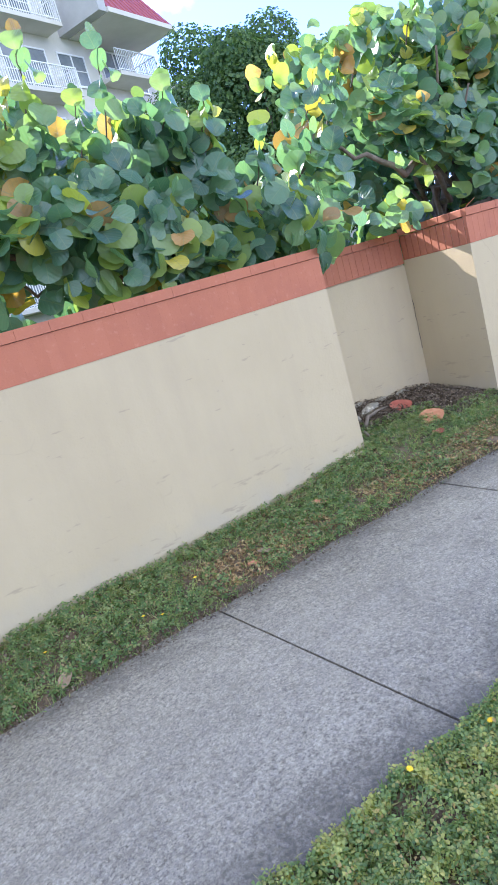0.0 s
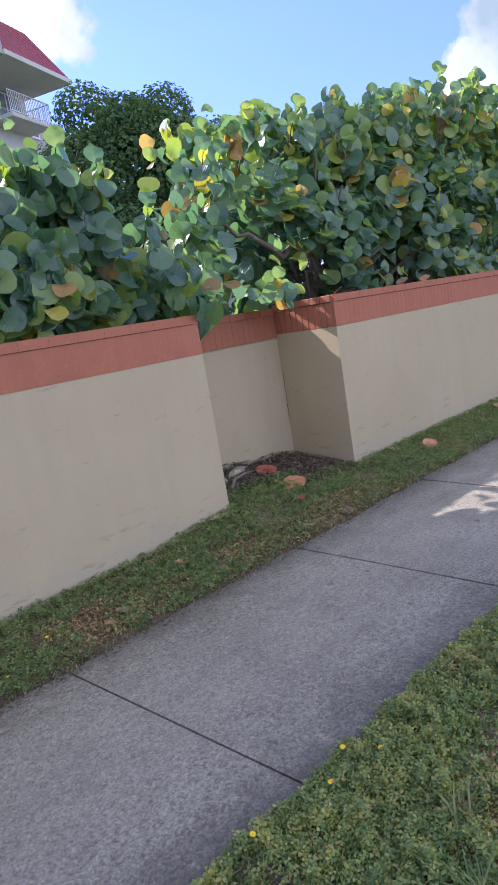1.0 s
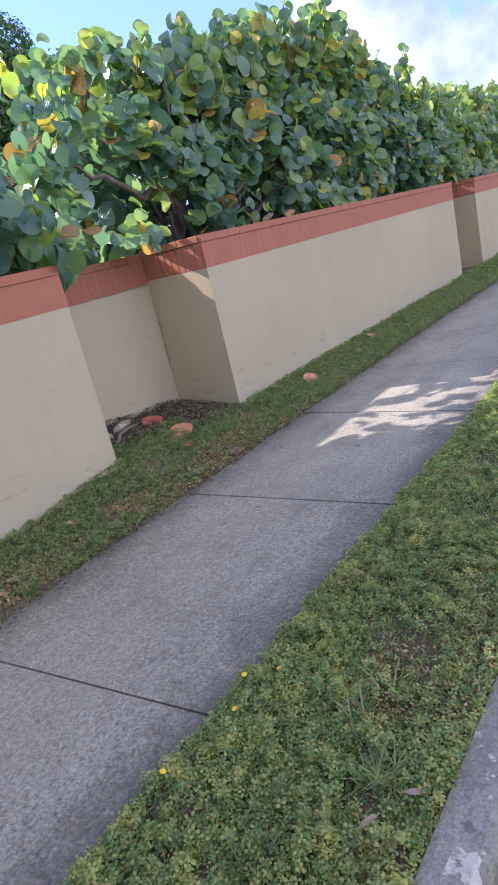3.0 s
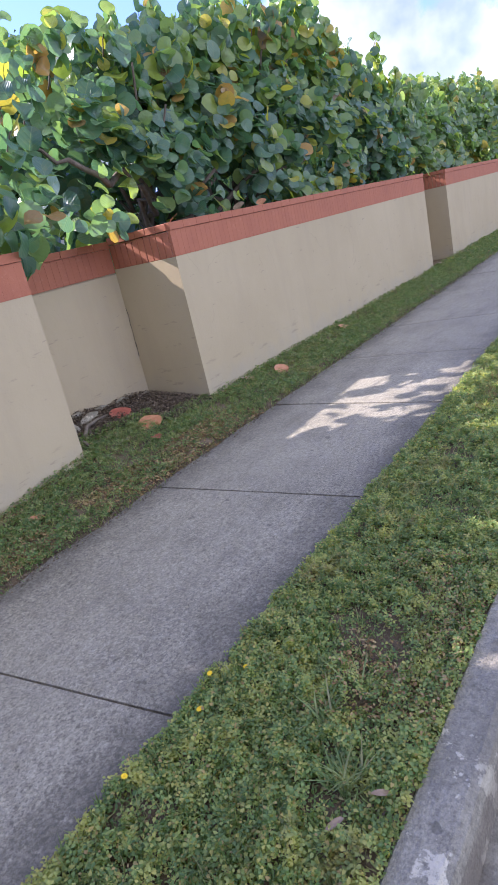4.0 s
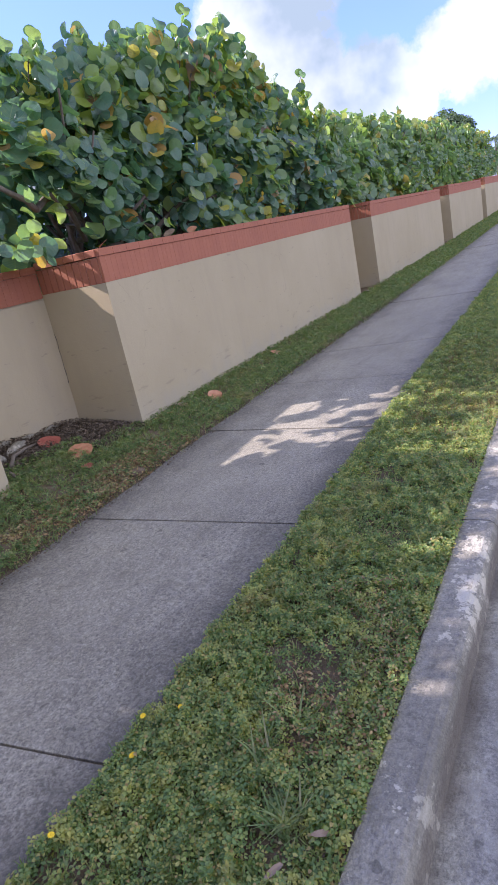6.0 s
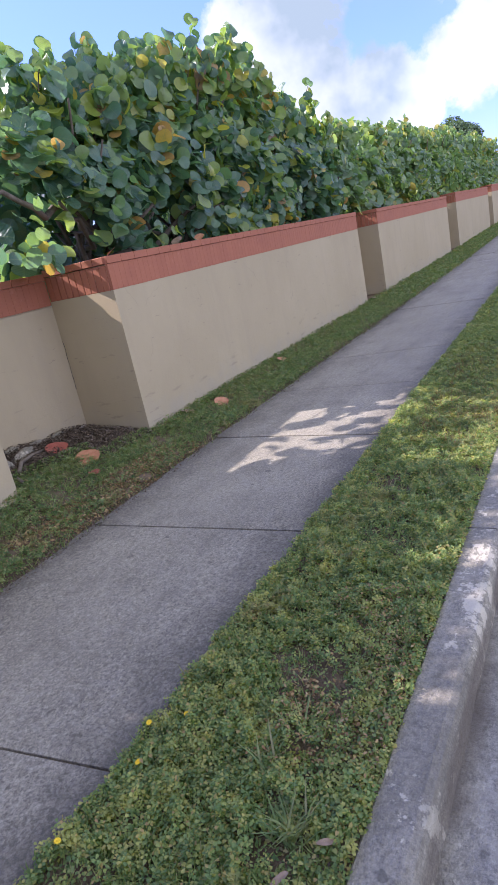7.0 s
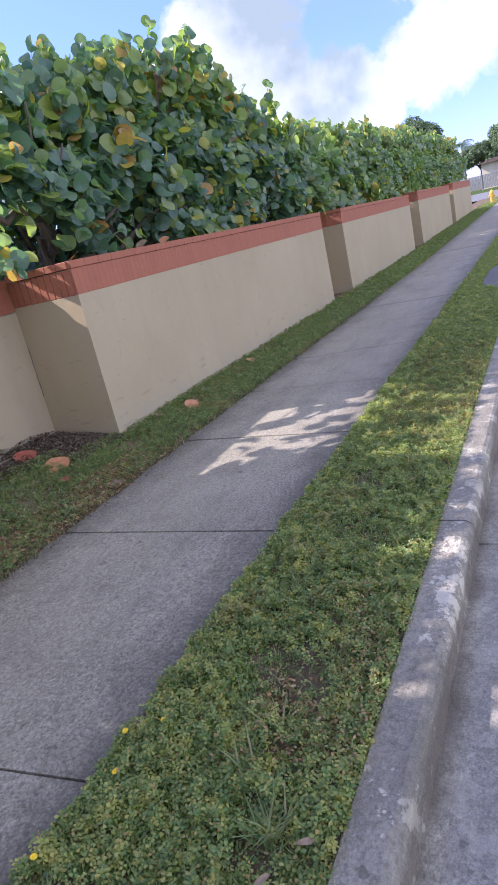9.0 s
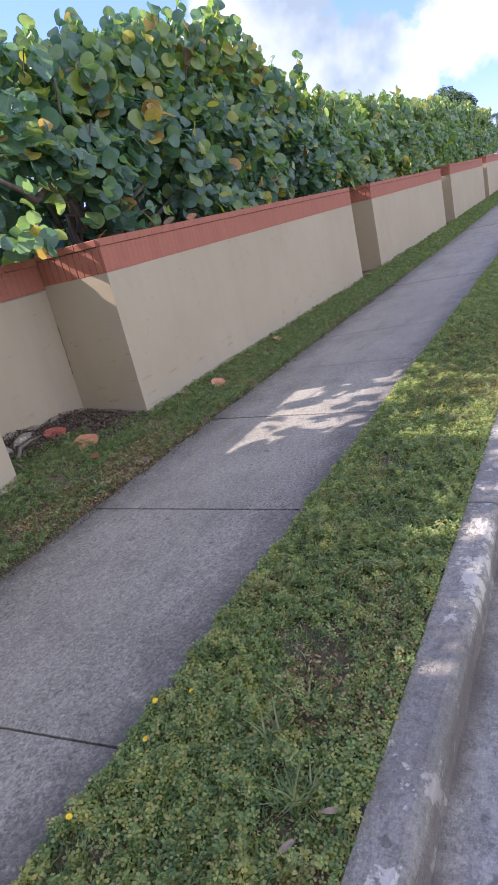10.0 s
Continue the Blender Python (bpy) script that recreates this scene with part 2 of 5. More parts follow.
def soil():
    m = Mat("dry_brown_soil", 1.0, spec=0.1)
    c = m.ramp(m.noise(3, 6, 0.65), (0.3, (0.105, 0.072, 0.046)), (0.5, (0.165, 0.118, 0.078)), (0.75, (0.25, 0.19, 0.13)))
    c = m.mix(m.math("MULTIPLY", m.ramp(m.noise(70, 3), (0.5, 0.0), (0.7, 1.0)), 0.5), c, (0.25, 0.20, 0.14))
    m.color(c)
    return m.bump(m.math("ADD", m.noise(45, 5, 0.7), m.noise(9, 4)), 0.9, 0.02).m


def lawn():
    m = Mat("lawn", 0.95, spec=0.1)
    c = m.ramp(m.noise(0.9, 8, 0.7), (0.3, (0.05, 0.085, 0.02)), (0.5, (0.075, 0.12, 0.03)), (0.72, (0.16, 0.165, 0.06)))
    c = m.mix(m.math("MULTIPLY", m.noise(60, 4), 0.5), c, (0.03, 0.05, 0.012))
    m.color(c)
    return m.bump(m.noise(50, 5), 0.8, 0.03).m


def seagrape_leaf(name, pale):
    m = Mat(name, 0.34, spec=0.75)
    # yellowing leaves sit high; the top's sunlit lightness is put into colour too
    high = m.math("MULTIPLY", m.math("MULTIPLY", m.math("SUBTRACT", m.axis(2), 2.5), 0.75, True), 1.9)
    r = m.math("POWER", m.chance(), m.math("DIVIDE", 1.0, m.math("ADD", 1.0, high)))
    base = m.ramp(r, (0.0, (0.052, 0.115, 0.080)), (0.40, (0.085, 0.170, 0.110)), (0.68, (0.125, 0.22, 0.115)), (0.84, (0.20, 0.28, 0.09)),
                  (0.93, (0.25, 0.32, 0.055)), (0.970, (0.42, 0.37, 0.06)), (0.986, (0.50, 0.27, 0.07)), (0.997, (0.28, 0.17, 0.08)))
    # paling puts the sunlight on the far hedge into the leaf colour
    base = m.mix(pale, base, (0.22, 0.30, 0.11))
    uv = m.n.new("ShaderNodeUVMap").outputs[0]
    s = m.n.new("ShaderNodeSeparateXYZ")
    m.l.new(uv, s.inputs[0])
    au = m.math("ABSOLUTE", s.outputs[0])
    rib = m.ramp(au, (0.02, 1.0), (0.05, 0.0))
    side = m.math("SINE", m.math("MULTIPLY", m.math("SUBTRACT", s.outputs[1], m.math("MULTIPLY", au, 0.75)), 17.0))
    veins = m.ramp(side, (0.93, 0.0), (0.99, 1.0))
    v = m.math("MULTIPLY", m.math("MAXIMUM", rib, m.math("MULTIPLY", veins, 0.6)), 0.32)
    blotch = m.math("MULTIPLY", m.ramp(m.noise(16, 4), (0.55, 0.0), (0.75, 1.0)), 0.35)
    c = m.mix(blotch, base, (0.16, 0.16, 0.05))
    c = m.mix(v, c, (0.20, 0.24, 0.12))
    m.color(c)
    m.bump(m.math("ADD", m.math("MULTIPLY", side, 0.22), m.noise(30, 3)), 0.4, 0.006)
    glow = m.mix(1.0, c, (2.1, 2.25, 1.25), "MULTIPLY")
    return m.translucent(glow, 0.36).m


def small_leaf(name, stops, trans=0.25, rough=0.5):
    m = Mat(name, rough, spec=0.35)
    c = m.ramp(m.chance(), *stops)
    c = m.mix(m.math("MULTIPLY", m.ramp(m.noise(2.1, 5, 0.7), (0.56, 0.0), (0.70, 1.0)), 0.55), c, stops[-1][1])
    c = m.mix(m.math("MULTIPLY", m.ramp(m.noise(13, 3, 0.6), (0.35, 1.0), (0.55, 0.0)), 0.45), c, tuple(v * 0.5 for v in stops[0][1]))
    c = m.mix(m.math("MULTIPLY", m.ramp(m.noise(9, 4, 0.6), (0.54, 0.0), (0.68, 1.0)), 0.6), c, tuple(v * 1.25 for v in stops[-2][1]))
    m.color(c)
    return m.translucent(m.mix(1.0, c, (1.8, 1.9, 0.9), "MULTIPLY"), trans).m


def plain(name, c1, c2, rough=0.7, metal=0.0, scale=6.0, bump=0.15):
    m = Mat(name, rough, metal)
    m.color(m.mix(m.ramp(m.noise(scale, 5, 0.6), (0.35, 0.0), (0.7, 1.0)), c1, c2))
    return m.bump(m.noise(scale * 8, 3), bump, 0.006).m


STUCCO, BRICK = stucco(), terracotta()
WALK = concrete("weathered_sidewalk_concrete", (0.43, 0.382, 0.294), (0.30, 0.264, 0.202), 0.55, True)
KERB = concrete("stained_kerb_concrete", (0.42, 0.375, 0.295), (0.265, 0.236, 0.184), 0.3, False, 1.0, 0.45)
ROAD = concrete("grey_road_surface", (0.40, 0.365, 0.300), (0.28, 0.254, 0.210), 0.4, False, 0.3, 0.5)
SOIL, LAWN = soil(), lawn()
# the second leaf is lightened to stand for sun on the far hedge
LEAF, SUNLITLEAF = seagrape_leaf("seagrape_leaf", 0.0), seagrape_leaf("young_seagrape_leaf", 0.38)
CLOVER = small_leaf("clover_leaf", [(0.0, (0.14, 0.215, 0.084)), (0.4, (0.23, 0.315, 0.115)), (0.74, (0.35, 0.385, 0.132)), (0.92, (0.48, 0.43, 0.145)), (1.0, (0.45, 0.29, 0.15))], 0.4)
WEED = small_leaf("strip_weed_leaf", [(0.0, (0.098, 0.162, 0.071)), (0.4, (0.147, 0.230, 0.088)), (0.70, (0.206, 0.289, 0.104)), (0.88, (0.304, 0.314, 0.143)), (1.0, (0.360, 0.250, 0.150))], 0.4)
GRASS = small_leaf("grass_blade", [(0.0, (0.132, 0.198, 0.081)), (0.5, (0.198, 0.270, 0.108)), (0.8, (0.324, 0.342, 0.161)), (1.0, (0.420, 0.350, 0.210))], 0.4)
LITTER = small_leaf("dry_leaf_litter", [(0.0, (0.07, 0.05, 0.038)), (0.5, (0.13, 0.095, 0.07)), (1.0, (0.26, 0.195, 0.14))], 0.05, 0.8)
TREELEAF = small_leaf("dark_tree_leaf", [(0.0, (0.07, 0.13, 0.065)), (0.5, (0.115, 0.19, 0.08)), (1.0, (0.18, 0.25, 0.09))], 0.4, 0.8)
FARLEAF = small_leaf("distant_tree_leaf", [(0.0, (0.09, 0.14, 0.085)), (0.5, (0.13, 0.185, 0.105)), (1.0, (0.19, 0.245, 0.12))], 0.35)
BARK = plain("grey_brown_bark", (0.10, 0.075, 0.055), (0.20, 0.16, 0.125), 0.9, 0, 9, 0.6)
DEADWOOD = plain("bleached_dead_wood", (0.11, 0.085, 0.065), (0.25, 0.205, 0.16), 0.9, 0, 14, 0.5)
DRYSTEM = small_leaf("dry_clover_stem", [(0.0, (0.21, 0.125, 0.06)), (0.5, (0.34, 0.215, 0.10)), (1.0, (0.44, 0.34, 0.17))], 0.1, 0.8)
DRYLEAF = plain("fallen_orange_leaf", (0.42, 0.17, 0.085), (0.55, 0.27, 0.15), 0.6, 0, 25)
REDLEAF = plain("fallen_red_leaf", (0.30, 0.07, 0.05), (0.42, 0.13, 0.09), 0.6, 0, 25)
TANLEAF = plain("fallen_tan_leaf", (0.24, 0.16, 0.10), (0.36, 0.26, 0.18), 0.7, 0, 25)
PETAL = plain("yellow_petal", (0.80, 0.50, 0.01), (0.85, 0.60, 0.03), 0.6, 0, 40)
CREAM = plain("cream_facade_paint", (0.58, 0.55, 0.49), (0.64, 0.61, 0.55), 0.85, 0, 1.5)
GREYWALL = plain("pale_grey_facade_paint", (0.42, 0.41, 0.395), (0.48, 0.47, 0.45), 0.85, 0, 1.5)
WHITE = plain("white_painted_metal", (0.74, 0.74, 0.73), (0.8, 0.8, 0.79), 0.5, 0, 5)
ROOFRED = plain("red_metal_roof", (0.30, 0.055, 0.05), (0.36, 0.08, 0.065), 0.5, 0, 3)
ROOFBROWN = plain("brown_shingle_roof", (0.13, 0.085, 0.07), (0.2, 0.14, 0.11), 0.9, 0, 3, 0.5)
GLASS = plain("window_glass_over_pale_blinds", (0.16, 0.18, 0.20), (0.26, 0.28, 0.30), 0.1, 0, 1, 0.0)
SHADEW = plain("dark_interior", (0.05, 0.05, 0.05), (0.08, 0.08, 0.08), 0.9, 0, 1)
FENCEW = plain("pale_weathered_fence_boards", (0.26, 0.25, 0.235), (0.33, 0.32, 0.30), 0.8, 0, 3)
STREET = concrete("aged_street_asphalt", (0.24, 0.235, 0.23), (0.17, 0.165, 0.16), 0.4, False, 0.0, 0.5)
HOUSECREAM = plain("cream_house_paint", (0.72, 0.60, 0.42), (0.78, 0.66, 0.48), 0.85, 0, 1.5)
ASPHALT = concrete("dark_driveway_asphalt", (0.20, 0.185, 0.165), (0.14, 0.13, 0.115), 0.35)
HYDRANT = plain("yellow_hydrant_paint", (0.70, 0.40, 0.05), (0.78, 0.5, 0.09), 0.5, 0, 12)


# ---- building helpers ----
def box(bm, x0, x1, y0, y1, z0, z1, bevel=0.0, m=None):
    g = bmesh.ops.create_cube(bm, size=1.0, matrix=Matrix.LocRotScale(((x0 + x1) / 2, (y0 + y1) / 2, (z0 + z1) / 2), None, (x1 - x0, y1 - y0, z1 - z0)))
    if bevel:
        vs = set(g["verts"])
        es = [e for e in bm.edges if e.verts[0] in vs and e.verts[1] in vs]
        r = bmesh.ops.bevel(bm, geom=es, offset=bevel, segments=1, affect="EDGES")
        g["verts"] = list({v for f in r["faces"] for v in f.verts} | {v for v in vs if v.is_valid})
    if m:
        bmesh.ops.transform(bm, matrix=m, verts=[v for v in g["verts"] if v.is_valid])


def mesh_of(name, bm, mat, smooth=False):
    me = bpy.data.meshes.new(name)
    bm.to_mesh(me)
    bm.free()
    me.materials.append(mat)
    if smooth:
        for p in me.polygons:
            p.use_smooth = True
    return me


def part(name, bm, mat, parent=None, label="", smooth=False):
    ob = new(name, mesh_of(name, bm, mat, smooth))
    ob.parent = parent
    if label:
        ob["label"] = label
    return ob


def raw(name, verts, faces, mat, parent=None, smooth=True, uvs=None):
    """One mesh from arrays: verts (n, 3), triangles (k, 3), uvs per vertex (n, 2)."""
    me = bpy.data.meshes.new(name)
    me.vertices.add(len(verts))
    me.vertices.foreach_set("co", np.asarray(verts, dtype=np.float32).ravel())
    f = np.asarray(faces, dtype=np.int32)
    me.loops.add(f.size)
    me.loops.foreach_set("vertex_index", f.ravel())
    me.polygons.add(len(f))
    me.polygons.foreach_set("loop_start", np.arange(0, f.size, 3, dtype=np.int32))
    me.update(calc_edges=True)
    if uvs is not None:
        layer = me.uv_layers.new(name="UVMap")
        layer.data.foreach_set("uv", np.asarray(uvs, dtype=np.float32)[f.ravel()].ravel())
    me.polygons.foreach_set("use_smooth", np.full(len(f), smooth))
    me.materials.append(mat)
    me.validate()
    ob = new(name, me)
    ob.parent = parent
    return ob


def tube(bm, pts, radii, sides=6):
    """A tapered limb through the points."""
    rings = []
    for i, p in enumerate(pts):
        d = (Vector(pts[min(i + 1, len(pts) - 1)]) - Vector(pts[max(i - 1, 0)])).normalized()
        q = d.to_track_quat("Z", "Y")
        rings.append([bm.verts.new(Vector(p) + q @ Vector((radii[i] * math.cos(a), radii[i] * math.sin(a), 0))) for a in [2 * math.pi * k / sides for k in range(sides)]])
    for a, b in zip(rings, rings[1:]):
        for k in range(sides):
            bm.faces.new((a[k], a[(k + 1) % sides], b[(k + 1) % sides], b[k]))
    bm.faces.new(rings[-1])
    bm.faces.new(rings[0][::-1])


def empty(name, at=(0, 0, 0), rz=0.0):
    ob = new(name)
    ob.matrix_world = pose(*at, 0, 0, rz)
    return ob


def rise(x):
    """The street climbs gently past the third wall panel."""
    return np.maximum(0.0, np.asarray(x, dtype=float) - 18.0) * 0.009


def wobble(x, y, seed=0.0):
    return (np.sin(2.1 * x + 1.7 * y + seed) + np.sin(5.3 * x - 3.9 * y + 2.0 * seed) * 0.6 + np.sin(11.7 * x + 9.1 * y + seed * 3.1) * 0.35) / 1.95


_W = np.random.RandomState(31).uniform(-1, 1, (14, 3))


def lumps(x, y, scale):
    """Irregular soft hills between about -1 and 1, of the given number to the metre."""
    total = 0.0
    for a, b, c in _W:
        total = total + np.sin(6.283 * scale * (a * x + b * y) * 1.2 + 9.0 * c)
    return total / 3.4


def strip_height(x, y):
    """Soil between sidewalk and wall: heaped in the first recess."""
    x, y = np.asarray(x, dtype=float), np.asarray(y, dtype=float)
    ramp = np.clip((y - 2.95) / 0.9, 0, 1)
    z = 0.012 * wobble(x, y) * ramp + 0.01 * ramp
    z = z + 0.085 * np.exp(-((x - 3.2) / 0.75) ** 2) * np.clip((y - 3.1) / 0.8, 0, 1)
    heap = np.clip((y - 3.75) / 0.85, 0, 1) * np.exp(-np.clip(np.abs(x - 3.95) - 0.55, 0, None) ** 2 / 0.25)
    z = z + 0.15 * heap * (1 + 0.15 * wobble(x * 2, y * 2, 1.0))
    # a dirt groove where the soil meets the slabs
    z = z - 0.03 * np.clip((3.03 - y) / 0.09, 0, 1)
    return z + rise(x)


def grid_sheet(name, xs, ys, height, mat, parent=None):
    X, Y = np.meshgrid(xs, ys, indexing="ij")
    Z = height(X, Y)
    n, k = len(xs), len(ys)
    idx = np.arange(n * k).reshape(n, k)
    a, b, c, d = idx[:-1, :-1].ravel(), idx[1:, :-1].ravel(), idx[1:, 1:].ravel(), idx[:-1, 1:].ravel()
    faces = np.concatenate([np.stack([a, b, c], 1), np.stack([a, c, d], 1)])
    return raw(name, np.stack([X.ravel(), Y.ravel(), Z.ravel()], 1), faces, mat, parent)


# ---- ground ----
xs_far = np.concatenate([np.array([-600, -200, -60, -20, -8]), np.arange(-6, 60, 2.0), np.array([70, 90, 120, 180, 300, 700])])
ys_far = np.array([-600, -200, -60, -20, -8, -3, 0, 0.45, 1.0, 2.0, 3.0, 4.0, 5.0, 8, 14, 20, 40, 80, 200, 600.0])
ground = grid_sheet("ground", xs_far, ys_far, lambda X, Y: rise(X) - 0.22, LAWN)
tagged(ground, "broad level ground of rough green lawn", "ground", kind="structure")
def slab_box(name, x0, x1, y0, y1, thick, mat, parent, drop=0.0, top=0.0, bevel=0.006):
    bm = bmesh.new()
    box(bm, x0, x1, y0, y1, top - thick, top, bevel)
    for v in bm.verts:
        v.co.z += float(rise(v.co.x)) + drop
    return part(name, bm, mat, parent)


# sidewalk of single slabs with open joints
sidewalk = tagged(empty("pavement_sidewalk"), "weathered grey concrete sidewalk slabs with open joints and dark stains", "sidewalk", kind="structure")
JOINTS = [-6.0, -4.2, -2.4, -0.45, 1.29, 3.02, 4.62, 6.05, 7.5, 9.2] + [9.2 + 1.6 * k for k in range(1, 29)]
SKEW = {1.29: -0.072, 3.02: -0.017, 4.62: 0.05, 7.5: -0.12}
rng = random.Random(4)


def walk_slab(a, b, drop):
    """One slab: straight joints, ragged worn long sides, a small chamfer all round."""
    n = max(4, int((b - a) / (0.05 if a < 10 else 0.3)))
    bm = bmesh.new()
    rows = []
    for i in range(n + 1):
        x = a + (b - a) * i / n
        lo = WALK_R - 0.03 + 0.022 * noise.noise((x * 4.0, 0.0, 2.0)) + 0.010 * noise.noise((x * 17.0, 0.0, 5.0))
        hi = WALK_L + 0.018 + 0.030 * noise.noise((x * 2.6, 3.0, 7.0)) + 0.016 * noise.noise((x * 14.0, 3.0, 9.0))
        end = -0.005 if i in (0, n) else 0.0
        z = float(rise(x)) + drop
        col = []
        for y, dz in ((lo, -0.1), (lo, -0.014), (lo + 0.014, -0.001), ((lo + hi) / 2, 0.0), (hi - 0.018, -0.001), (hi, -0.016), (hi, -0.1)):
            skew = SKEW.get(round(a - 0.006, 2), 0.0) * (1 - i / n) + SKEW.get(round(b + 0.006, 2), 0.0) * i / n
            col.append(bm.verts.new((x + skew * (y - 2.17), y, z + dz + end)))
        rows.append(col)
    for p, q in zip(rows, rows[1:]):
        for k in range(6):
            bm.faces.new((p[k], q[k], q[k + 1], p[k + 1]))
    bm.faces.new(rows[0])
    bm.faces.new(rows[-1][::-1])
    bmesh.ops.recalc_face_normals(bm, faces=bm.faces)
    return part("slab", bm, WALK, sidewalk)


for a, b in zip(JOINTS, JOINTS[1:]):
    walk_slab(a + 0.006, b - 0.006, rng.uniform(-0.004, 0.004))
bm = bmesh.new()
for a, b in zip(JOINTS, JOINTS[1:]):
    box(bm, a, b, WALK_R + 0.03, WALK_L - 0.05, -0.12 + float(rise(a)), -0.022 + float(rise(a)))
part("bedding", bm, SOIL, sidewalk, "dark dirt in the joints")

# kerb, gutter, road
kerb = tagged(empty("kerb"), "weathered grey concrete kerb with pale worn patches", "kerb", kind="structure")
KJ = [-6.0, -3.0, 0.0, 3.12, 6.2, 9.2, 10.4]


def kerb_piece(a, b, parent):
    bm = bmesh.new()
    prof = [(KERB_B, -0.25), (KERB_B, -0.006), (KERB_B - 0.008, 0.002), (KERB_F + 0.035, 0.0), (KERB_F + 0.012, -0.012), (KERB_F, -0.035), (KERB_F - 0.012, GUTTER), (KERB_F - 0.03, GUTTER - 0.1)]
    n = max(2, int((b - a) / 0.08))
    rings = []
    for i in range(n + 1):
        x = a + (b - a) * i / n
        rings.append([bm.verts.new((x, y + 0.006 * noise.noise((x * 5, y * 8, 1.0)) * (0.3 < y < 0.5), z + 0.006 * noise.noise((x * 6, y * 9, 3.0)) * (z > -0.05) + float(rise(x)))) for y, z in prof])
    for r, q in zip(rings, rings[1:]):
        for k in range(len(prof) - 1):
            bm.faces.new((r[k], r[k + 1], q[k + 1], q[k]))
    bm.faces.new(rings[0][::-1])
    bm.faces.new(rings[-1])
    bmesh.ops.recalc_face_normals(bm, faces=bm.faces)
    return part("kerbstone", bm, KERB, parent, smooth=False)


for a, b in zip(KJ, KJ[1:]):
    kerb_piece(a + 0.004, b - 0.004, kerb)
gutter = tagged(empty("gutter"), "grey concrete gutter pan along the kerb, stained", "gutter", kind="structure")
for a, b in zip(KJ, KJ[1:]):
    slab_box("gutter_slab", a + 0.004, b - 0.004, -0.12, KERB_F - 0.005, 0.1, ROAD, gutter, top=GUTTER)
road = grid_sheet("road", np.concatenate([np.arange(-40, 60, 2.0), [80, 120, 200.0]]), np.array([-9.0, -4, -0.124]), lambda X, Y: rise(X) + GUTTER - 0.004 + 0.0 * Y, STREET)
tagged(road, "grey asphalt street beside the kerb", "road", kind="structure")
# paved bay that cuts into the verge past the kerb
bm = bmesh.new()
edge = [(10.45, -0.12)] + [(11.5 - 1.05 * math.cos(a), 0.40 + 0.66 * math.sin(a)) for a in np.linspace(0, math.pi / 2, 12)] + [(12.9 + 1.1 * math.sin(a), 0.40 + 0.66 * math.cos(a)) for a in np.linspace(0, math.pi / 2, 12)] + [(14.05, -0.12)]
top = [bm.verts.new((x, y, 0.004)) for x, y in edge]
low = [bm.verts.new((x, y, -0.2)) for x, y in edge]
bm.faces.new(top)
for k in range(len(edge)):
    j = (k + 1) % len(edge)
    bm.faces.new((top[k], low[k], low[j], top[j]))
bmesh.ops.recalc_face_normals(bm, faces=bm.faces)
tagged(part("driveway", bm, ASPHALT), "dark grey paved driveway apron cut into the grass verge", "driveway", kind="structure")
bm = bmesh.new()
box(bm, 14.1, 56.0, -0.12, KERB_B, -0.2, 0.0)
bmesh.ops.subdivide_edges(bm, edges=[e for e in bm.edges if abs(e.verts[0].co.x - e.verts[1].co.x) > 1], cuts=12)
for v in bm.verts:
    v.co.z += float(rise(v.co.x)) - 0.01
part("kerbstone", bm, KERB, kerb)
# cross street beyond the wall
cross = grid_sheet("cross_street", np.arange(56.0, 80.0, 1.0), np.array([-60.0, -20, 0, 20, 60]), lambda X, Y: rise(X) - 0.03 + 0 * Y, STREET)
tagged(cross, "pale grey cross street beyond the wall's end", "road", kind="structure")

# soil beds under the planting
bed = grid_sheet("verge_soil", np.arange(-6, 56, 0.25), np.array([KERB_B + 0.002, 0.7, 0.9, 1.1, 1.25, WALK_R - 0.032]), lambda X, Y: rise(X) - 0.012 + 0.008 * wobble(X * 2, Y * 3), SOIL)
tagged(bed, "dry brown soil under the grass verge", "soil", kind="structure")
bed = grid_sheet("wall_strip_soil", np.concatenate([np.arange(-6, 7, 0.08), np.arange(7, 56, 0.4)]), np.concatenate([[WALK_L - 0.04, WALK_L + 0.02, 3.0], np.arange(3.04, 5.0, 0.08)]), strip_height, SOIL)
tagged(bed, "brown soil and litter heaped between sidewalk and wall", "soil", kind="structure")


# ---- the perimeter wall ----
def body_box(bm, x0, x1, y0, y1, z1):
    box(bm, x0, x1, y0, y1, -0.3, z1)


def lift_all(bm, dz):
    for v in bm.verts:
        v.co.z += dz


def brick_mesh(name, w, d, h, bevel=0.004):
    bm = bmesh.new()
    box(bm, -w / 2, w / 2, -d / 2, d / 2, 0, h, bevel)
    return mesh_of(name, bm, BRICK)


SOLDIER, CAP = brick_mesh("brick", 0.0757, 0.03, 0.233, 0.0012), brick_mesh("cap_brick", 0.206, 0.29, 0.066, 0.0015)
SOLDIER_GAPPY, CAP_GAPPY = brick_mesh("brick", 0.0712, 0.03, 0.228), brick_mesh("cap_brick", 0.125, 0.29, 0.064)
SOLDIER_SMOOTH, CAP_SMOOTH = brick_mesh("brick", 0.0763, 0.03, 0.2335, 0.0004), brick_mesh("cap_brick", 0.2063, 0.29, 0.066, 0.0006)
rng = random.Random(11)


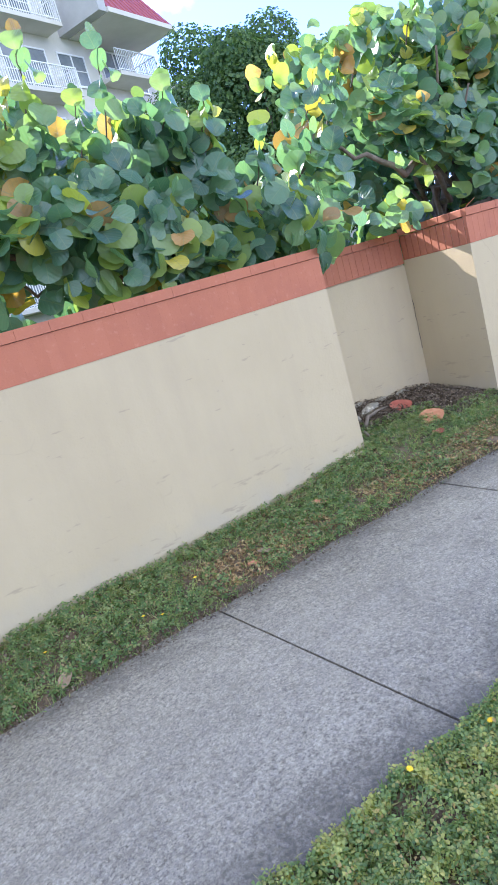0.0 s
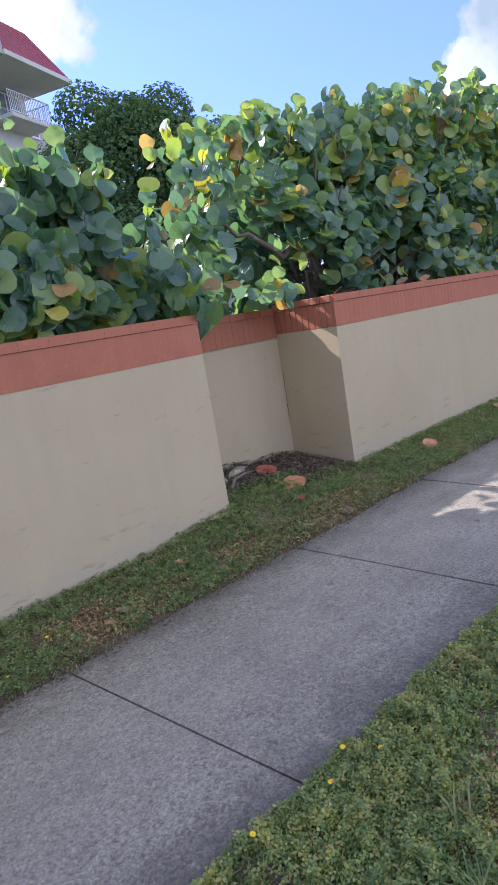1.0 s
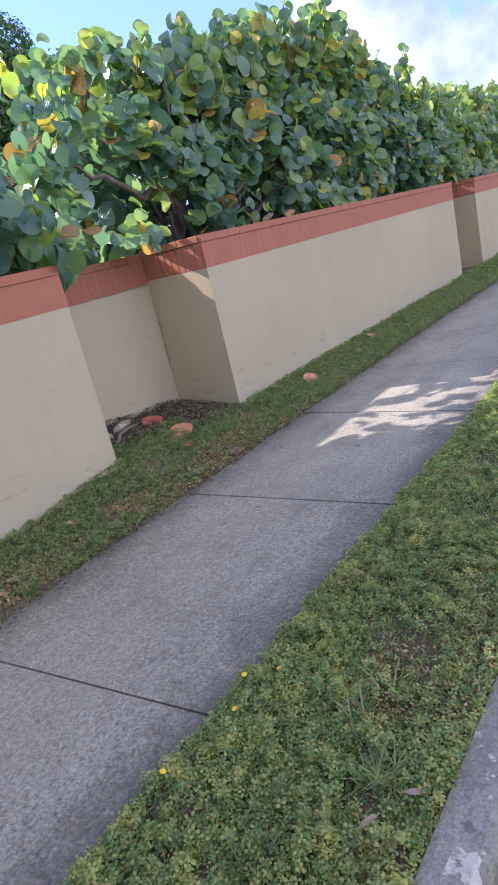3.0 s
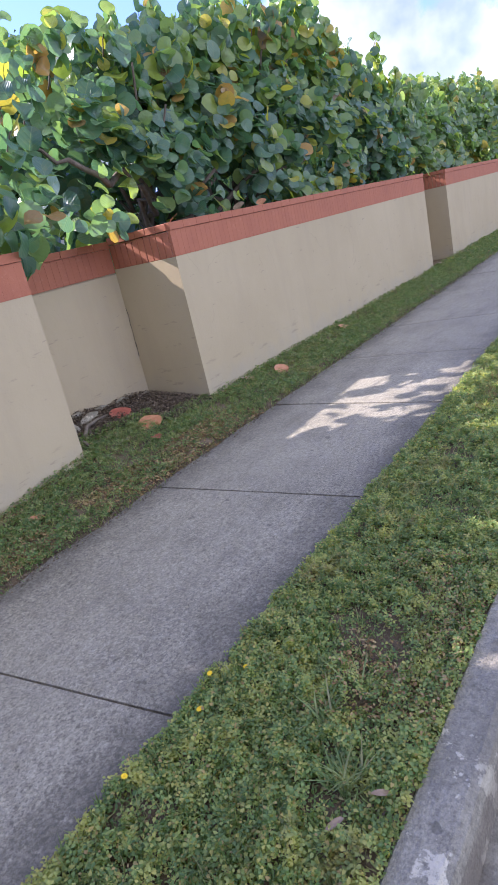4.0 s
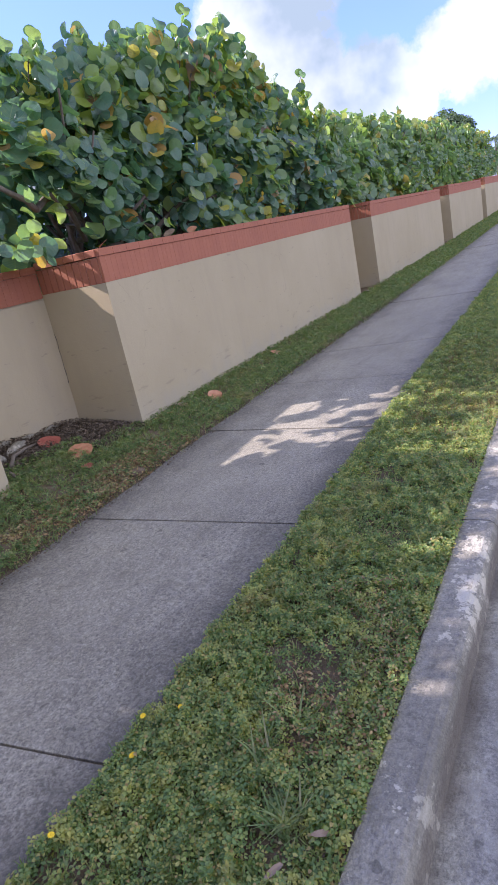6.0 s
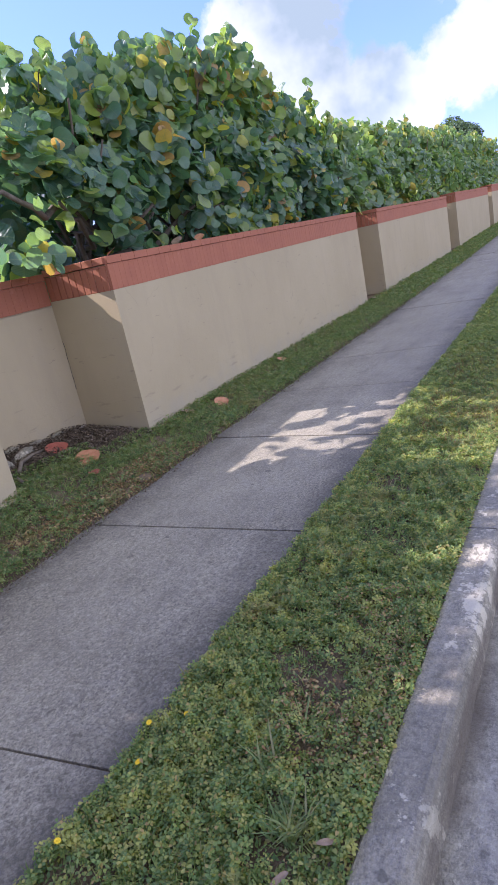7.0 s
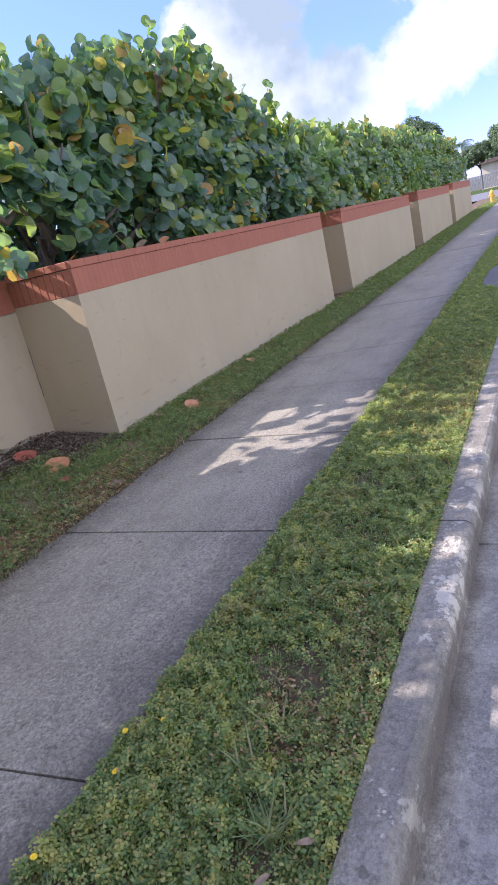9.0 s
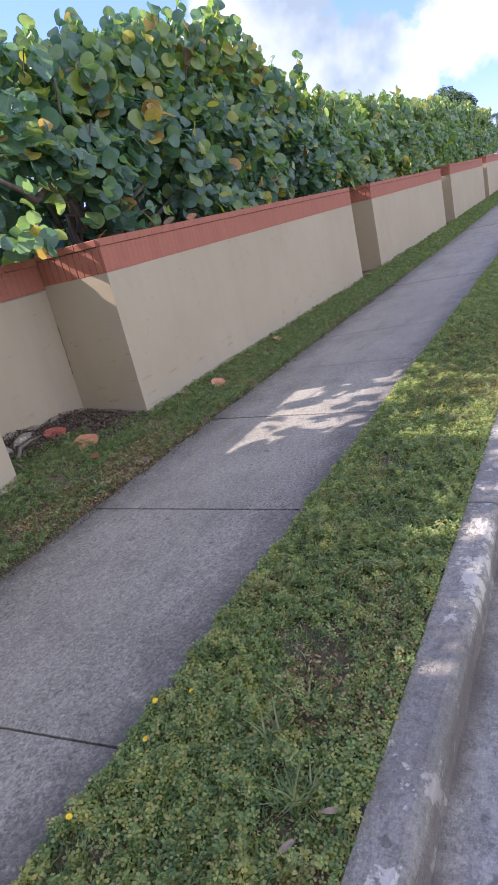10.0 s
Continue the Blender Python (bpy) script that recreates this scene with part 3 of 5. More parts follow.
def course(x0, y0, x1, y1, gappy, inward, dz, smooth=False):
    """Poses of the soldier and cap bricks along one face from (x0, y0) to (x1, y1)."""
    length = math.hypot(x1 - x0, y1 - y0)
    ang = math.degrees(math.atan2(y1 - y0, x1 - x0))
    ux, uy = (x1 - x0) / length, (y1 - y0) / length
    out = []
    plainer, capper = (SOLDIER_SMOOTH, CAP_SMOOTH) if smooth else (SOLDIER, CAP)
    for mesh, pitch, z, off in ((SOLDIER_GAPPY if gappy else plainer, 0.0765, STRIPE, 0.012), (CAP_GAPPY if gappy else capper, 0.132 if gappy else 0.2065, STRIPE + 0.236, 0.132)):
        n = max(1, round(length / pitch))
        for i in range(n):
            s = (i + 0.5) * length / n
            o = off + rng.uniform(-0.001, 0.001) * (3 if gappy else 0 if smooth else 0.4)
            out.append((mesh, pose(x0 + ux * s + inward[0] * o, y0 + uy * s + inward[1] * o, z + dz + rng.uniform(-0.001, 0.001) * (not smooth), 0, 0, ang + rng.uniform(-0.4, 0.4) * gappy)))
    return out


def wall_panel(index, a, b, single):
    dz = float(rise((a + b) / 2))
    bm = bmesh.new()
    # lower faces of the stucco, then the core behind the brick courses
    body_box(bm, a, b, WALL_Y, WALL_Y + 0.27, STRIPE)
    body_box(bm, a, a + 0.27, WALL_Y + 0.27, BACK_Y, STRIPE)
    body_box(bm, b - 0.27, b, WALL_Y + 0.27, BACK_Y, STRIPE)
    box(bm, a + 0.008, b - 0.008, WALL_Y + 0.008, WALL_Y + 0.25, STRIPE, TOP - 0.075)
    box(bm, a + 0.008, a + 0.25, WALL_Y + 0.25, BACK_Y, STRIPE, TOP - 0.075)
    box(bm, b - 0.25, b - 0.008, WALL_Y + 0.25, BACK_Y, STRIPE, TOP - 0.075)
    lift_all(bm, dz)
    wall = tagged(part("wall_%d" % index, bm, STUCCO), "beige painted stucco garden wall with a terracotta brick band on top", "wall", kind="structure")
    bricks = course(a, WALL_Y, b, WALL_Y, False, (0, 1), dz, index == 1)
    bricks += course(a, BACK_Y, a, WALL_Y + 0.03, True, (1, 0), dz)
    bricks += course(b, WALL_Y + 0.03, b, BACK_Y, True, (-1, 0), dz)
    lay(bricks, wall, single)
    if index == 2:
        # an open crack where the return meets the set-back wall
        bm = bmesh.new()
        pts = [(a - 0.002, BACK_Y - 0.004 - 0.016 * abs(noise.noise((z * 6.0, 0.0, 4.0))), z) for z in np.linspace(0.5, 1.0, 18)]
        tube(bm, pts, [0.001 + 0.007 * abs(noise.noise((p[2] * 9.0, 2.0, 0.0))) for p in pts], 5)
        part("crack", bm, SHADEW, wall, "dark open crack in the stucco corner")
    return wall


def lay(bricks, parent, single):
    if single:
        for mesh, m in bricks:
            ob = new(mesh.name.split(".")[0], mesh)
            ob.parent, ob.matrix_world = parent, m
        return
    vs, fs, n = [], [], 0
    for mesh, m in bricks:
        co = [m @ v.co for v in mesh.vertices]
        for p in mesh.polygons:
            q = list(p.vertices)
            fs += [(n + q[0], n + q[k], n + q[k + 1]) for k in range(1, len(q) - 1)]
        vs += [tuple(c) for c in co]
        n += len(co)
    tagged(raw("brick_course", vs, fs, BRICK, parent, smooth=False), kind="stuff")


def recess_wall(index, a, b, single):
    dz = float(rise(a))
    bm = bmesh.new()
    box(bm, a, b, BACK_Y, BACK_Y + 0.24, -0.3, STRIPE - 0.045)
    box(bm, a, b, BACK_Y + 0.016, BACK_Y + 0.22, STRIPE - 0.045, TOP - 0.1)
    lift_all(bm, dz)
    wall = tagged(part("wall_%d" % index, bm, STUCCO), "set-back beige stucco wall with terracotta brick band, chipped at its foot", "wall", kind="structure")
    lay([(m, pose(0, 0, -0.03) @ p) for m, p in course(a + 0.002, BACK_Y, b - 0.002, BACK_Y, False, (0, 1), dz)], wall, single)


# ---- leaves ----
def leaf_template(seg=12):
    """A round, heart-based sea grape leaf: a folded disc in two rings, with its length along v."""
    pts, uv = [(0.0, 0.0, 0.0)], [(0.0, 0.0)]
    for r in (0.55, 1.0):
        for k in range(seg):
            a = 2 * math.pi * (k + 0.5) / seg - math.pi / 2
            u, v = math.cos(a) * r * 1.04, math.sin(a) * r
            if r == 1.0 and k in (0, seg - 1):
                v += 0.13
            pts.append((u * 0.5, v * 0.5 + 0.5, 0.10 * abs(u) ** 1.3 + 0.045 * math.cos(3 * a + 0.6) * r - 0.08 * v * v))
            uv.append((u, v))
    faces = []
    for k in range(seg):
        j = (k + 1) % seg
        faces += [(0, 1 + k, 1 + j), (1 + k, 1 + seg + k, 1 + seg + j), (1 + k, 1 + seg + j, 1 + j)]
    P = np.array(pts)
    P[0] = (0, 0.5, 0)
    return P, np.array(faces), np.array(uv)


def scatter(template, at, normal, along, size, bend=None):
    """Copies of a template as arrays: placed at points, facing normals, their length along a direction."""
    P, F, UV = template
    n = len(at)
    nz = normal / np.linalg.norm(normal, axis=1, keepdims=True)
    ay = along - nz * (along * nz).sum(1, keepdims=True)
    ay /= np.linalg.norm(ay, axis=1, keepdims=True) + 1e-9
    ax = np.cross(ay, nz)
    sz = np.asarray(size).reshape(n, 1, 1)
    bz = np.ones((n, 1, 1)) if bend is None else np.asarray(bend).reshape(n, 1, 1)
    V = at[:, None, :] + sz * (P[None, :, 0:1] * ax[:, None] + P[None, :, 1:2] * ay[:, None] + P[None, :, 2:3] * bz * nz[:, None])
    faces = (F[None] + (np.arange(n) * len(P))[:, None, None]).reshape(-1, 3)
    return V.reshape(-1, 3), faces, np.tile(UV, (n, 1))


def rows_of_top(x):
    """The hedge's uneven top."""
    px = [-6, -1, 0.6, 1.7, 2.3, 2.9, 3.3, 3.6, 4.0, 4.25, 4.7, 5.5, 6.0, 6.6, 7.4, 8.4, 9.2, 10.0, 10.45, 11.3, 12.5, 13.6, 17.5, 26, 39, 40]
    # the first three heights, out of view, are raised to shade the verge
    pz = [3.3, 3.3, 3.2, 2.98, 2.92, 2.84, 2.58, 2.5, 2.72, 3.0, 3.34, 3.5, 3.43, 3.45, 3.78, 3.96, 4.03, 4.12, 3.78, 3.64, 3.45, 3.3, 3.5, 3.72, 3.74, 3.5]
    return np.interp(x, px, pz) + 0.08 * np.sin(4.3 * x + 0.5) * np.sin(1.7 * x) + 0.08 * np.sin(9 * x) + 0.06 * np.sin(23 * x + 1)


R = np.random.RandomState(7)


def shoot_leaves(base, way, length, leaves, big, upright=False):
    """Leaves set spirally round straight shoots: places, normals, directions, sizes."""
    n = len(base)
    way = way / np.linalg.norm(way, axis=1, keepdims=True)
    ref = np.where(np.abs(way[:, 2:3]) < 0.9, np.array([[0, 0, 1.0]]), np.array([[1.0, 0, 0]]))
    u = np.cross(way, ref)
    u /= np.linalg.norm(u, axis=1, keepdims=True)
    w = np.cross(way, u)
    turn = R.uniform(0, 6.28, n)
    P, N, A, S = [], [], [], []
    for k in range(leaves):
        f = (k + 0.5) / leaves
        ang = (turn + 2.6 * k + R.normal(0, 0.35, n))[:, None]
        out = u * np.cos(ang) + w * np.sin(ang)
        P.append(base + way * (length * f)[:, None] + out * 0.025 + R.normal(0, 0.012, (n, 3)))
        N.append(way * 0.85 - out * R.uniform(-0.1, 0.55, (n, 1)) + np.array([-0.12, -0.25, 0.22]) + R.normal(0, 0.36, (n, 3)))
        A.append(out + way * R.uniform(0.0, 0.7, (n, 1)) + np.array([0, 0, -0.15]))
        if upright:
            N[-1] = out * 0.8 + np.array([-0.25, -0.55, 0.12]) + R.normal(0, 0.25, (n, 3))
            A[-1] = way + out * 0.45
        S.append(np.clip(R.normal(0.182, 0.028, n) * (1.1 - 0.35 * f * f), 0.06, 0.24) * big)
    return np.concatenate(P), np.concatenate(N), np.concatenate(A), np.concatenate(S)


def hedge_leaves(x0, x1, per_m, back=6.1):
    """Leaf places, normals, directions and sizes for the hedge between x0 and x1: clumps of leafy shoots over a dark inside."""
    sets = []

    def surface(share, leaves):
        n = int((x1 - x0) * per_m * share / leaves)
        x = R.uniform(x0, x1, n)
        return n, x, rows_of_top(x) + rise(x) * 0.8, 1.72 + rise(x)

    # the face to the street, swelling out in clumps
    n, x, top, low = surface(0.40, 7)
    t = R.rand(n)
    z = low + (top - low) * t
    clump = wobble(x * 1.5, z * 2.2, 0.8) + 0.5 * wobble(x * 4.1, z * 4.6, 2.2)
    y = 4.10 - 0.20 * clump + 0.8 * np.clip((t - 0.45) / 0.55, 0, 1) ** 1.6 + np.abs(R.normal(0, 0.10, n))
    y = np.maximum(y, 3.9)
    stay = clump > -0.75 + 0.5 * R.rand(n) - 0.6 * (t > 0.75)
    way = np.stack([R.normal(-0.05, 0.45, n), R.normal(-0.75, 0.3, n), R.normal(0.1, 0.35, n) + 0.8 * t], 1)
    length = R.uniform(0.22, 0.42, n)
    tip = np.stack([x, y, z], 1)
    base = tip - way / np.linalg.norm(way, axis=1, keepdims=True) * length[:, None]
    sets.append(shoot_leaves(base[stay], way[stay], length[stay], 7, 1.0))
    # the sunny top, shoots standing up
    n, x, top, low = surface(0.20, 7)
    y = 4.3 + 1.6 * R.rand(n) ** 1.3
    way = np.stack([R.normal(0, 0.3, n), R.normal(-0.15, 0.3, n), np.ones(n)], 1)
    length = R.uniform(0.25, 0.5, n)
    # the top climbs rearward, out of sight, to hold back more sun
    tip = np.stack([x, y, top + 0.25 * np.maximum(y - 4.4, 0) * (np.abs(x - 3.65) > 0.75) + R.normal(-0.04, 0.09, n)], 1)
    sets.append(shoot_leaves(tip - way / np.linalg.norm(way, axis=1, keepdims=True) * length[:, None], way, length, 7, 1.0, True))
    # loose shade leaves inside; the unseen back is added thick to block the sun
    n, x, top, low = surface(0.40, 6)
    y = np.where(R.rand(n) < 0.55, R.uniform(back - 0.45, back, n), R.uniform(4.55, back, n))
    z = 1.3 + rise(x) + (top - 0.1 + 0.25 * (y - 4.4) * (np.abs(x - 3.65) > 0.75) - 1.3) * R.rand(n)
    way = np.stack([R.normal(0, 0.7, n), R.normal(-0.5, 0.6, n), R.normal(0.3, 0.6, n)], 1)
    sets.append(shoot_leaves(np.stack([x, y, z], 1), way, R.uniform(0.2, 0.4, n), 6, 1.08))
    return [np.concatenate(q) for q in zip(*sets)]


def keep(sel, *arrays):
    return [a[sel] for a in arrays]


def limb(rng, a, b, r0, r1, bm, wander=0.12, steps=6):
    pts, rad = [], []
    for i in range(steps + 1):
        f = i / steps
        p = Vector(a).lerp(Vector(b), f)
        w = wander * math.sin(math.pi * f)
        pts.append(p + Vector((rng.uniform(-w, w), rng.uniform(-w, w), rng.uniform(-w, w))))
        rad.append(r0 + (r1 - r0) * f)
    tube(bm, pts, rad)
    return pts


TEMPLATE, COARSE = leaf_template(12), leaf_template(8)


def shrub(x0, x1, per_m, label, template, stems, singles=0, sprigs=(), droop=(), boughs=()):
    """One sea grape of the hedge: trunk, limbs, foliage, and on the nearest some leaves of their own."""
    rng = random.Random(int(x0 * 10) + 77)
    thing = tagged(empty("seagrape_shrub", ((x0 + x1) / 2, 5.1, float(rise(x0)))), label, "shrub", "seagrape hedge behind the wall")
    base = thing.matrix_world.inverted()
    def wood(name, a, c, r0, r1, wander):
        bm = bmesh.new()
        limb(rng, a, c, r0, r1, bm, wander)
        ob = part(name, bm, BARK, thing, smooth=True)
        ob.matrix_parent_inverse = base

    for s in range(stems):
        left = x0 + 1.9 if x0 == 3.35 else x0
        sx = left + (s + 0.5) * (x1 - left) / stems + rng.uniform(-0.2, 0.2)
        root = (sx, 5.1 + rng.uniform(-0.15, 0.15), float(rise(sx)) - 0.25)
        fork = (sx + rng.uniform(-0.2, 0.2), 5.0 + rng.uniform(-0.2, 0.1), 1.55 + float(rise(sx)))
        wood("trunk", root, fork, 0.07, 0.05, 0.12)
        for q in range(5):
            ex = sx + rng.uniform(-0.5 if s == 0 and x0 == 3.35 else -1.1, 1.1)
            tip = (ex, rng.uniform(4.15, 5.3), float(rows_of_top(ex)) - rng.uniform(0.1, 1.1) + float(rise(ex)))
            wood("limb", fork, tip, 0.038, 0.010, 0.16)
        if x1 < 13:
            # a low bough that shows between the leaves
            wood("limb", fork, (sx + rng.uniform(-1.2, 1.2), 4.25, 1.95 + rng.uniform(0, 0.35)), 0.045, 0.02, 0.12)
    for a, c, r0, r1 in boughs:
        wood("limb", a, c, r0, r1, 0.07)
    if x1 < 13:
        sprigs = list(sprigs)
        for k in range(int((x1 - x0) * 1.3)):
            px = rng.uniform(x0, x1)
            if not 3.1 < px < 4.0:
                sprigs.append((px, rng.uniform(4.2, 5.0), float(rows_of_top(px)), rng.uniform(0.0, 0.28)))
    for px, py, pz, h in sprigs:
        wood("twig", (px - 0.05, py + 0.22, pz - 0.35), (px, py, pz + h), 0.008, 0.004, 0.04)
    P, N, A, S = hedge_leaves(x0 - 0.1, x1 + 0.1, per_m)
    # thin the arms that bridge the first recess
    thin = (P[:, 0] > 3.0) & (P[:, 0] < 4.5) & (P[:, 2] < 2.95)
    drop = thin & (R.rand(len(P)) < np.where(P[:, 2] > 2.1, 0.8, 0.62))
    behind = (P[:, 0] > 3.0) & (P[:, 0] < 5.05) & (P[:, 1] > 4.55)
    for c in (13.55, 22.55, 31.4):
        low_gap = (P[:, 0] > c - 1.35) & (P[:, 0] < c + 0.05) & (((P[:, 1] > 4.7) & (P[:, 2] < 2.42 + rise(P[:, 0]))) | ((P[:, 1] > 4.15) & (P[:, 2] < 2.0 + rise(P[:, 0]))))
        drop |= low_gap & (R.rand(len(P)) < 0.93)
    hollow = (P[:, 0] > 4.9) & (P[:, 0] < 7.8) & (P[:, 2] < 2.25 + 0.15 * np.sin(3 * P[:, 0])) & (P[:, 1] < 4.75)
    # low sun slipping over the set-back walls onto the later returns
    for c in (13.55, 22.55, 31.4):
        far = (c - P[:, 0]) / 0.25
        sy, sz = P[:, 1] - far, P[:, 2] - 0.74 * far - rise(P[:, 0])
        over = sz - (1.66 - 0.74 * (4.87 - sy))
        slit = (far > 0.02) & (far < 2.4) & (sy > 3.75) & (sy < 4.7) & (over > -0.12) & (over < 0.24)
        drop |= slit & (R.rand(len(P)) < 0.96)
    sill = (P[:, 0] > 0.4) & (P[:, 0] < 1.75) & (P[:, 2] < 2.02 + 0.1 * np.sin(5 * P[:, 0]))
    drop |= sill & (R.rand(len(P)) < 0.75)
    window = (P[:, 0] > 3.45) & (P[:, 0] < 4.15) & (P[:, 2] < 2.15)
    drop |= window & (R.rand(len(P)) < 0.85)
    sunny = (P[:, 0] > 4.1) & (P[:, 0] < 4.75) & (P[:, 1] > 4.45) & (P[:, 2] > 2.0) & (P[:, 2] < 2.85)
    drop |= sunny & (R.rand(len(P)) < 0.3)
    # the low sun reaches the corner of the second wall over the first recess
    far = (4.9 - P[:, 0]) / 0.25
    sy, sz = P[:, 1] - far, P[:, 2] - 0.74 * far
    beam = (far > 0.1) & (sy > 3.7) & (sy < 4.42) & (sz > 1.2) & (sz < 1.95) & (P[:, 1] > 4.0)
    drop |= beam & (R.rand(len(P)) < 0.9)
    drop |= hollow & (R.rand(len(P)) < 0.62)
    drop |= behind & (R.rand(len(P)) < np.where((P[:, 2] > 2.3) | (P[:, 0] > 4.25), 0.88, 0.3))
    low = (P[:, 2] < 1.78 + rise(P[:, 0])) & (P[:, 1] < 4.9) & (P[:, 1] > 3.75)
    P[low, 2] = 1.76 + rise(P[low, 0]) + 0.06 * R.rand(low.sum())
    P, N, A, S = keep(~drop, P, N, A, S)
    extra = []
    for px, py, pz, h in sprigs:
        for k in range(9):
            f = k / 8
            ang = k * 2.4
            extra.append((px + 0.06 * math.cos(ang), py + 0.06 * math.sin(ang), pz - 0.25 + (h + 0.25) * f, math.cos(ang), math.sin(ang) - 0.4, 0.4, math.cos(ang) * 0.6, math.sin(ang) * 0.6, 0.8, 0.19 - 0.05 * f))
    if droop:
        q = np.array(droop)
        P, N, A, S = [np.concatenate(pair) for pair in zip((P, N, A, S), shoot_leaves(q[:, 0:3], q[:, 3:6], np.full(len(q), 0.34), 8, 1.08))]
    if extra:
        e = np.array(extra)
        P, N, A, S = np.concatenate([P, e[:, 0:3]]), np.concatenate([N, e[:, 3:6]]), np.concatenate([A, e[:, 6:9]]), np.concatenate([S, e[:, 9]])
    if singles:
        front = np.argsort(P[:, 1] + 0.15 * np.abs(P[:, 2] - 2.4))[:singles]
        sel = np.zeros(len(P), bool)
        sel[front] = True
        meshes = []
        for k in range(5):
            T, F, UV = TEMPLATE
            T = T.copy()
            T[:, 2] += 0.05 * np.sin(4 * T[:, 0] + k) * (k - 2) * 0.6
            o = raw("leaf", T, F, LEAF, None, True, UV)
            meshes.append(o.data)
            bpy.data.objects.remove(o)
        for i in front:
            nz = Vector(N[i]).normalized()
            ay = (Vector(A[i]) - nz * Vector(A[i]).dot(nz)).normalized()
            m = Matrix((ay.cross(nz), ay, nz)).transposed().to_4x4()
            ob = new("leaf", meshes[i % 5])
            ob.parent = thing
            ob.matrix_world = Matrix.Translation(P[i]) @ m @ Matrix.Scale(float(S[i]), 4)
        P, N, A, S = keep(~sel, P, N, A, S)
    v, f, uv = scatter(template, P, N, A, S, R.normal(1.2, 1.3, len(P)))
    ob = raw("foliage", v, f, LEAF if template is TEMPLATE else SUNLITLEAF, thing, True, uv)
    ob.matrix_parent_inverse = base
    tagged(ob, kind="stuff")
    return thing


shrub(-2.6, 3.35, 980, "sea grape shrub with round green leaves leaning over the wall", TEMPLATE, 3, 290, [(1.2, 4.3, 2.9, 0.3), (1.7, 4.4, 2.95, 0.5), (2.23, 4.4, 2.92, 0.5), (2.6, 4.3, 2.85, 0.2), (2.9, 4.3, 2.8, 0.15), (3.35, 4.35, 2.45, 0.2)],
      [(3.22, 4.02, 1.92, 0.5, -0.35, -0.8), (3.3, 4.1, 1.85, 0.55, -0.2, -0.8), (3.05, 4.0, 1.9, 0.5, -0.5, -0.1), (3.3, 4.3, 2.1, 0.8, -0.4, 0.2), (3.0, 4.1, 2.1, 0.3, -0.7, 0.1)],
      [((2.9, 4.8, 1.6), (0.9, 4.35, 2.25), 0.045, 0.02), ((2.9, 4.8, 1.6), (3.7, 4.3, 2.35), 0.03, 0.012)])
shrub(3.35, 7.6, 1040, "tall sea grape shrub with glossy round leaves, some yellow and orange", TEMPLATE, 4, 290, [(4.05, 4.35, 2.75, 0.4), (4.3, 4.4, 2.95, 0.15), (4.75, 4.4, 3.35, 0.12), (5.5, 4.4, 3.5, 0.12), (7.4, 4.4, 3.8, 0.15)],
      [(3.75, 4.4, 2.25, 0.1, -0.4, 0.6)],
      [((6.5, 4.8, 2.55), (4.8, 4.3, 2.12), 0.05, 0.03), ((4.8, 4.3, 2.12), (4.0, 4.35, 2.5), 0.03, 0.012), ((6.4, 4.75, 1.6), (7.1, 4.35, 2.5), 0.035, 0.015)])
shrub(7.6, 12.6, 1000, "tall sea grape shrub with blue-green round leaves and orange tips", TEMPLATE, 4, 290, [(8.45, 4.4, 4.0, 0.34), (9.2, 4.4, 4.0, 0.15), (10.05, 4.4, 4.1, 0.15)])
for a, b in ((-6.0, -2.6), (12.6, 19.0), (19.0, 25.6), (25.6, 32.2), (32.2, 39.0)):
    shrub(a, b, 760, "clipped sea grape hedge plant with dense leaves, pale as if sunlit", COARSE, 4)

# ---- low planting ----
DIAMOND = (np.array([(0, 0, 0), (0.42, 0.5, 0.10), (0, 1.0, -0.05), (-0.42, 0.5, 0.10)]), np.array([(0, 1, 2), (0, 2, 3)]), np.array([(0, 0), (1, 0), (1, 1), (0, 1)]))
SMALLLEAF = (np.array([(0, 0, 0), (0.27, 0.45, 0.09), (0.12, 0.95, -0.02), (-0.12, 0.95, -0.02), (-0.27, 0.45, 0.09)]), np.array([(0, 1, 4), (4, 1, 2), (4, 2, 3)]), np.array([(0, 0), (1, 0), (1, 1), (0, 1), (0, 0)]))
_leaflet = np.array([(0, 0.02, 0), (0.17, 0.30, 0.05), (0.13, 0.50, 0.0), (0.0, 0.46, -0.02), (-0.13, 0.50, 0.0), (-0.17, 0.30, 0.05)])
_spin = [np.array([(math.cos(a), -math.sin(a), 0), (math.sin(a), math.cos(a), 0), (0, 0, 1)]) for a in (0.0, 2.094, 4.189)]
TREFOIL = (np.concatenate([_leaflet @ m.T for m in _spin]), np.concatenate([np.array([(0, 1, 2), (0, 2, 3), (0, 3, 4), (0, 4, 5)]) + 6 * k for k in range(3)]), np.zeros((18, 2)))
BLADE = (np.array([(-0.045, 0, 0), (0.045, 0, 0), (0.035, 0.55, 0.06), (-0.035, 0.55, 0.06), (0.0, 1.0, 0.22)]), np.array([(0, 1, 2), (0, 2, 3), (3, 2, 4)]), np.array([(0, 0), (1, 0), (1, .5), (0, .5), (0.5, 1)]))


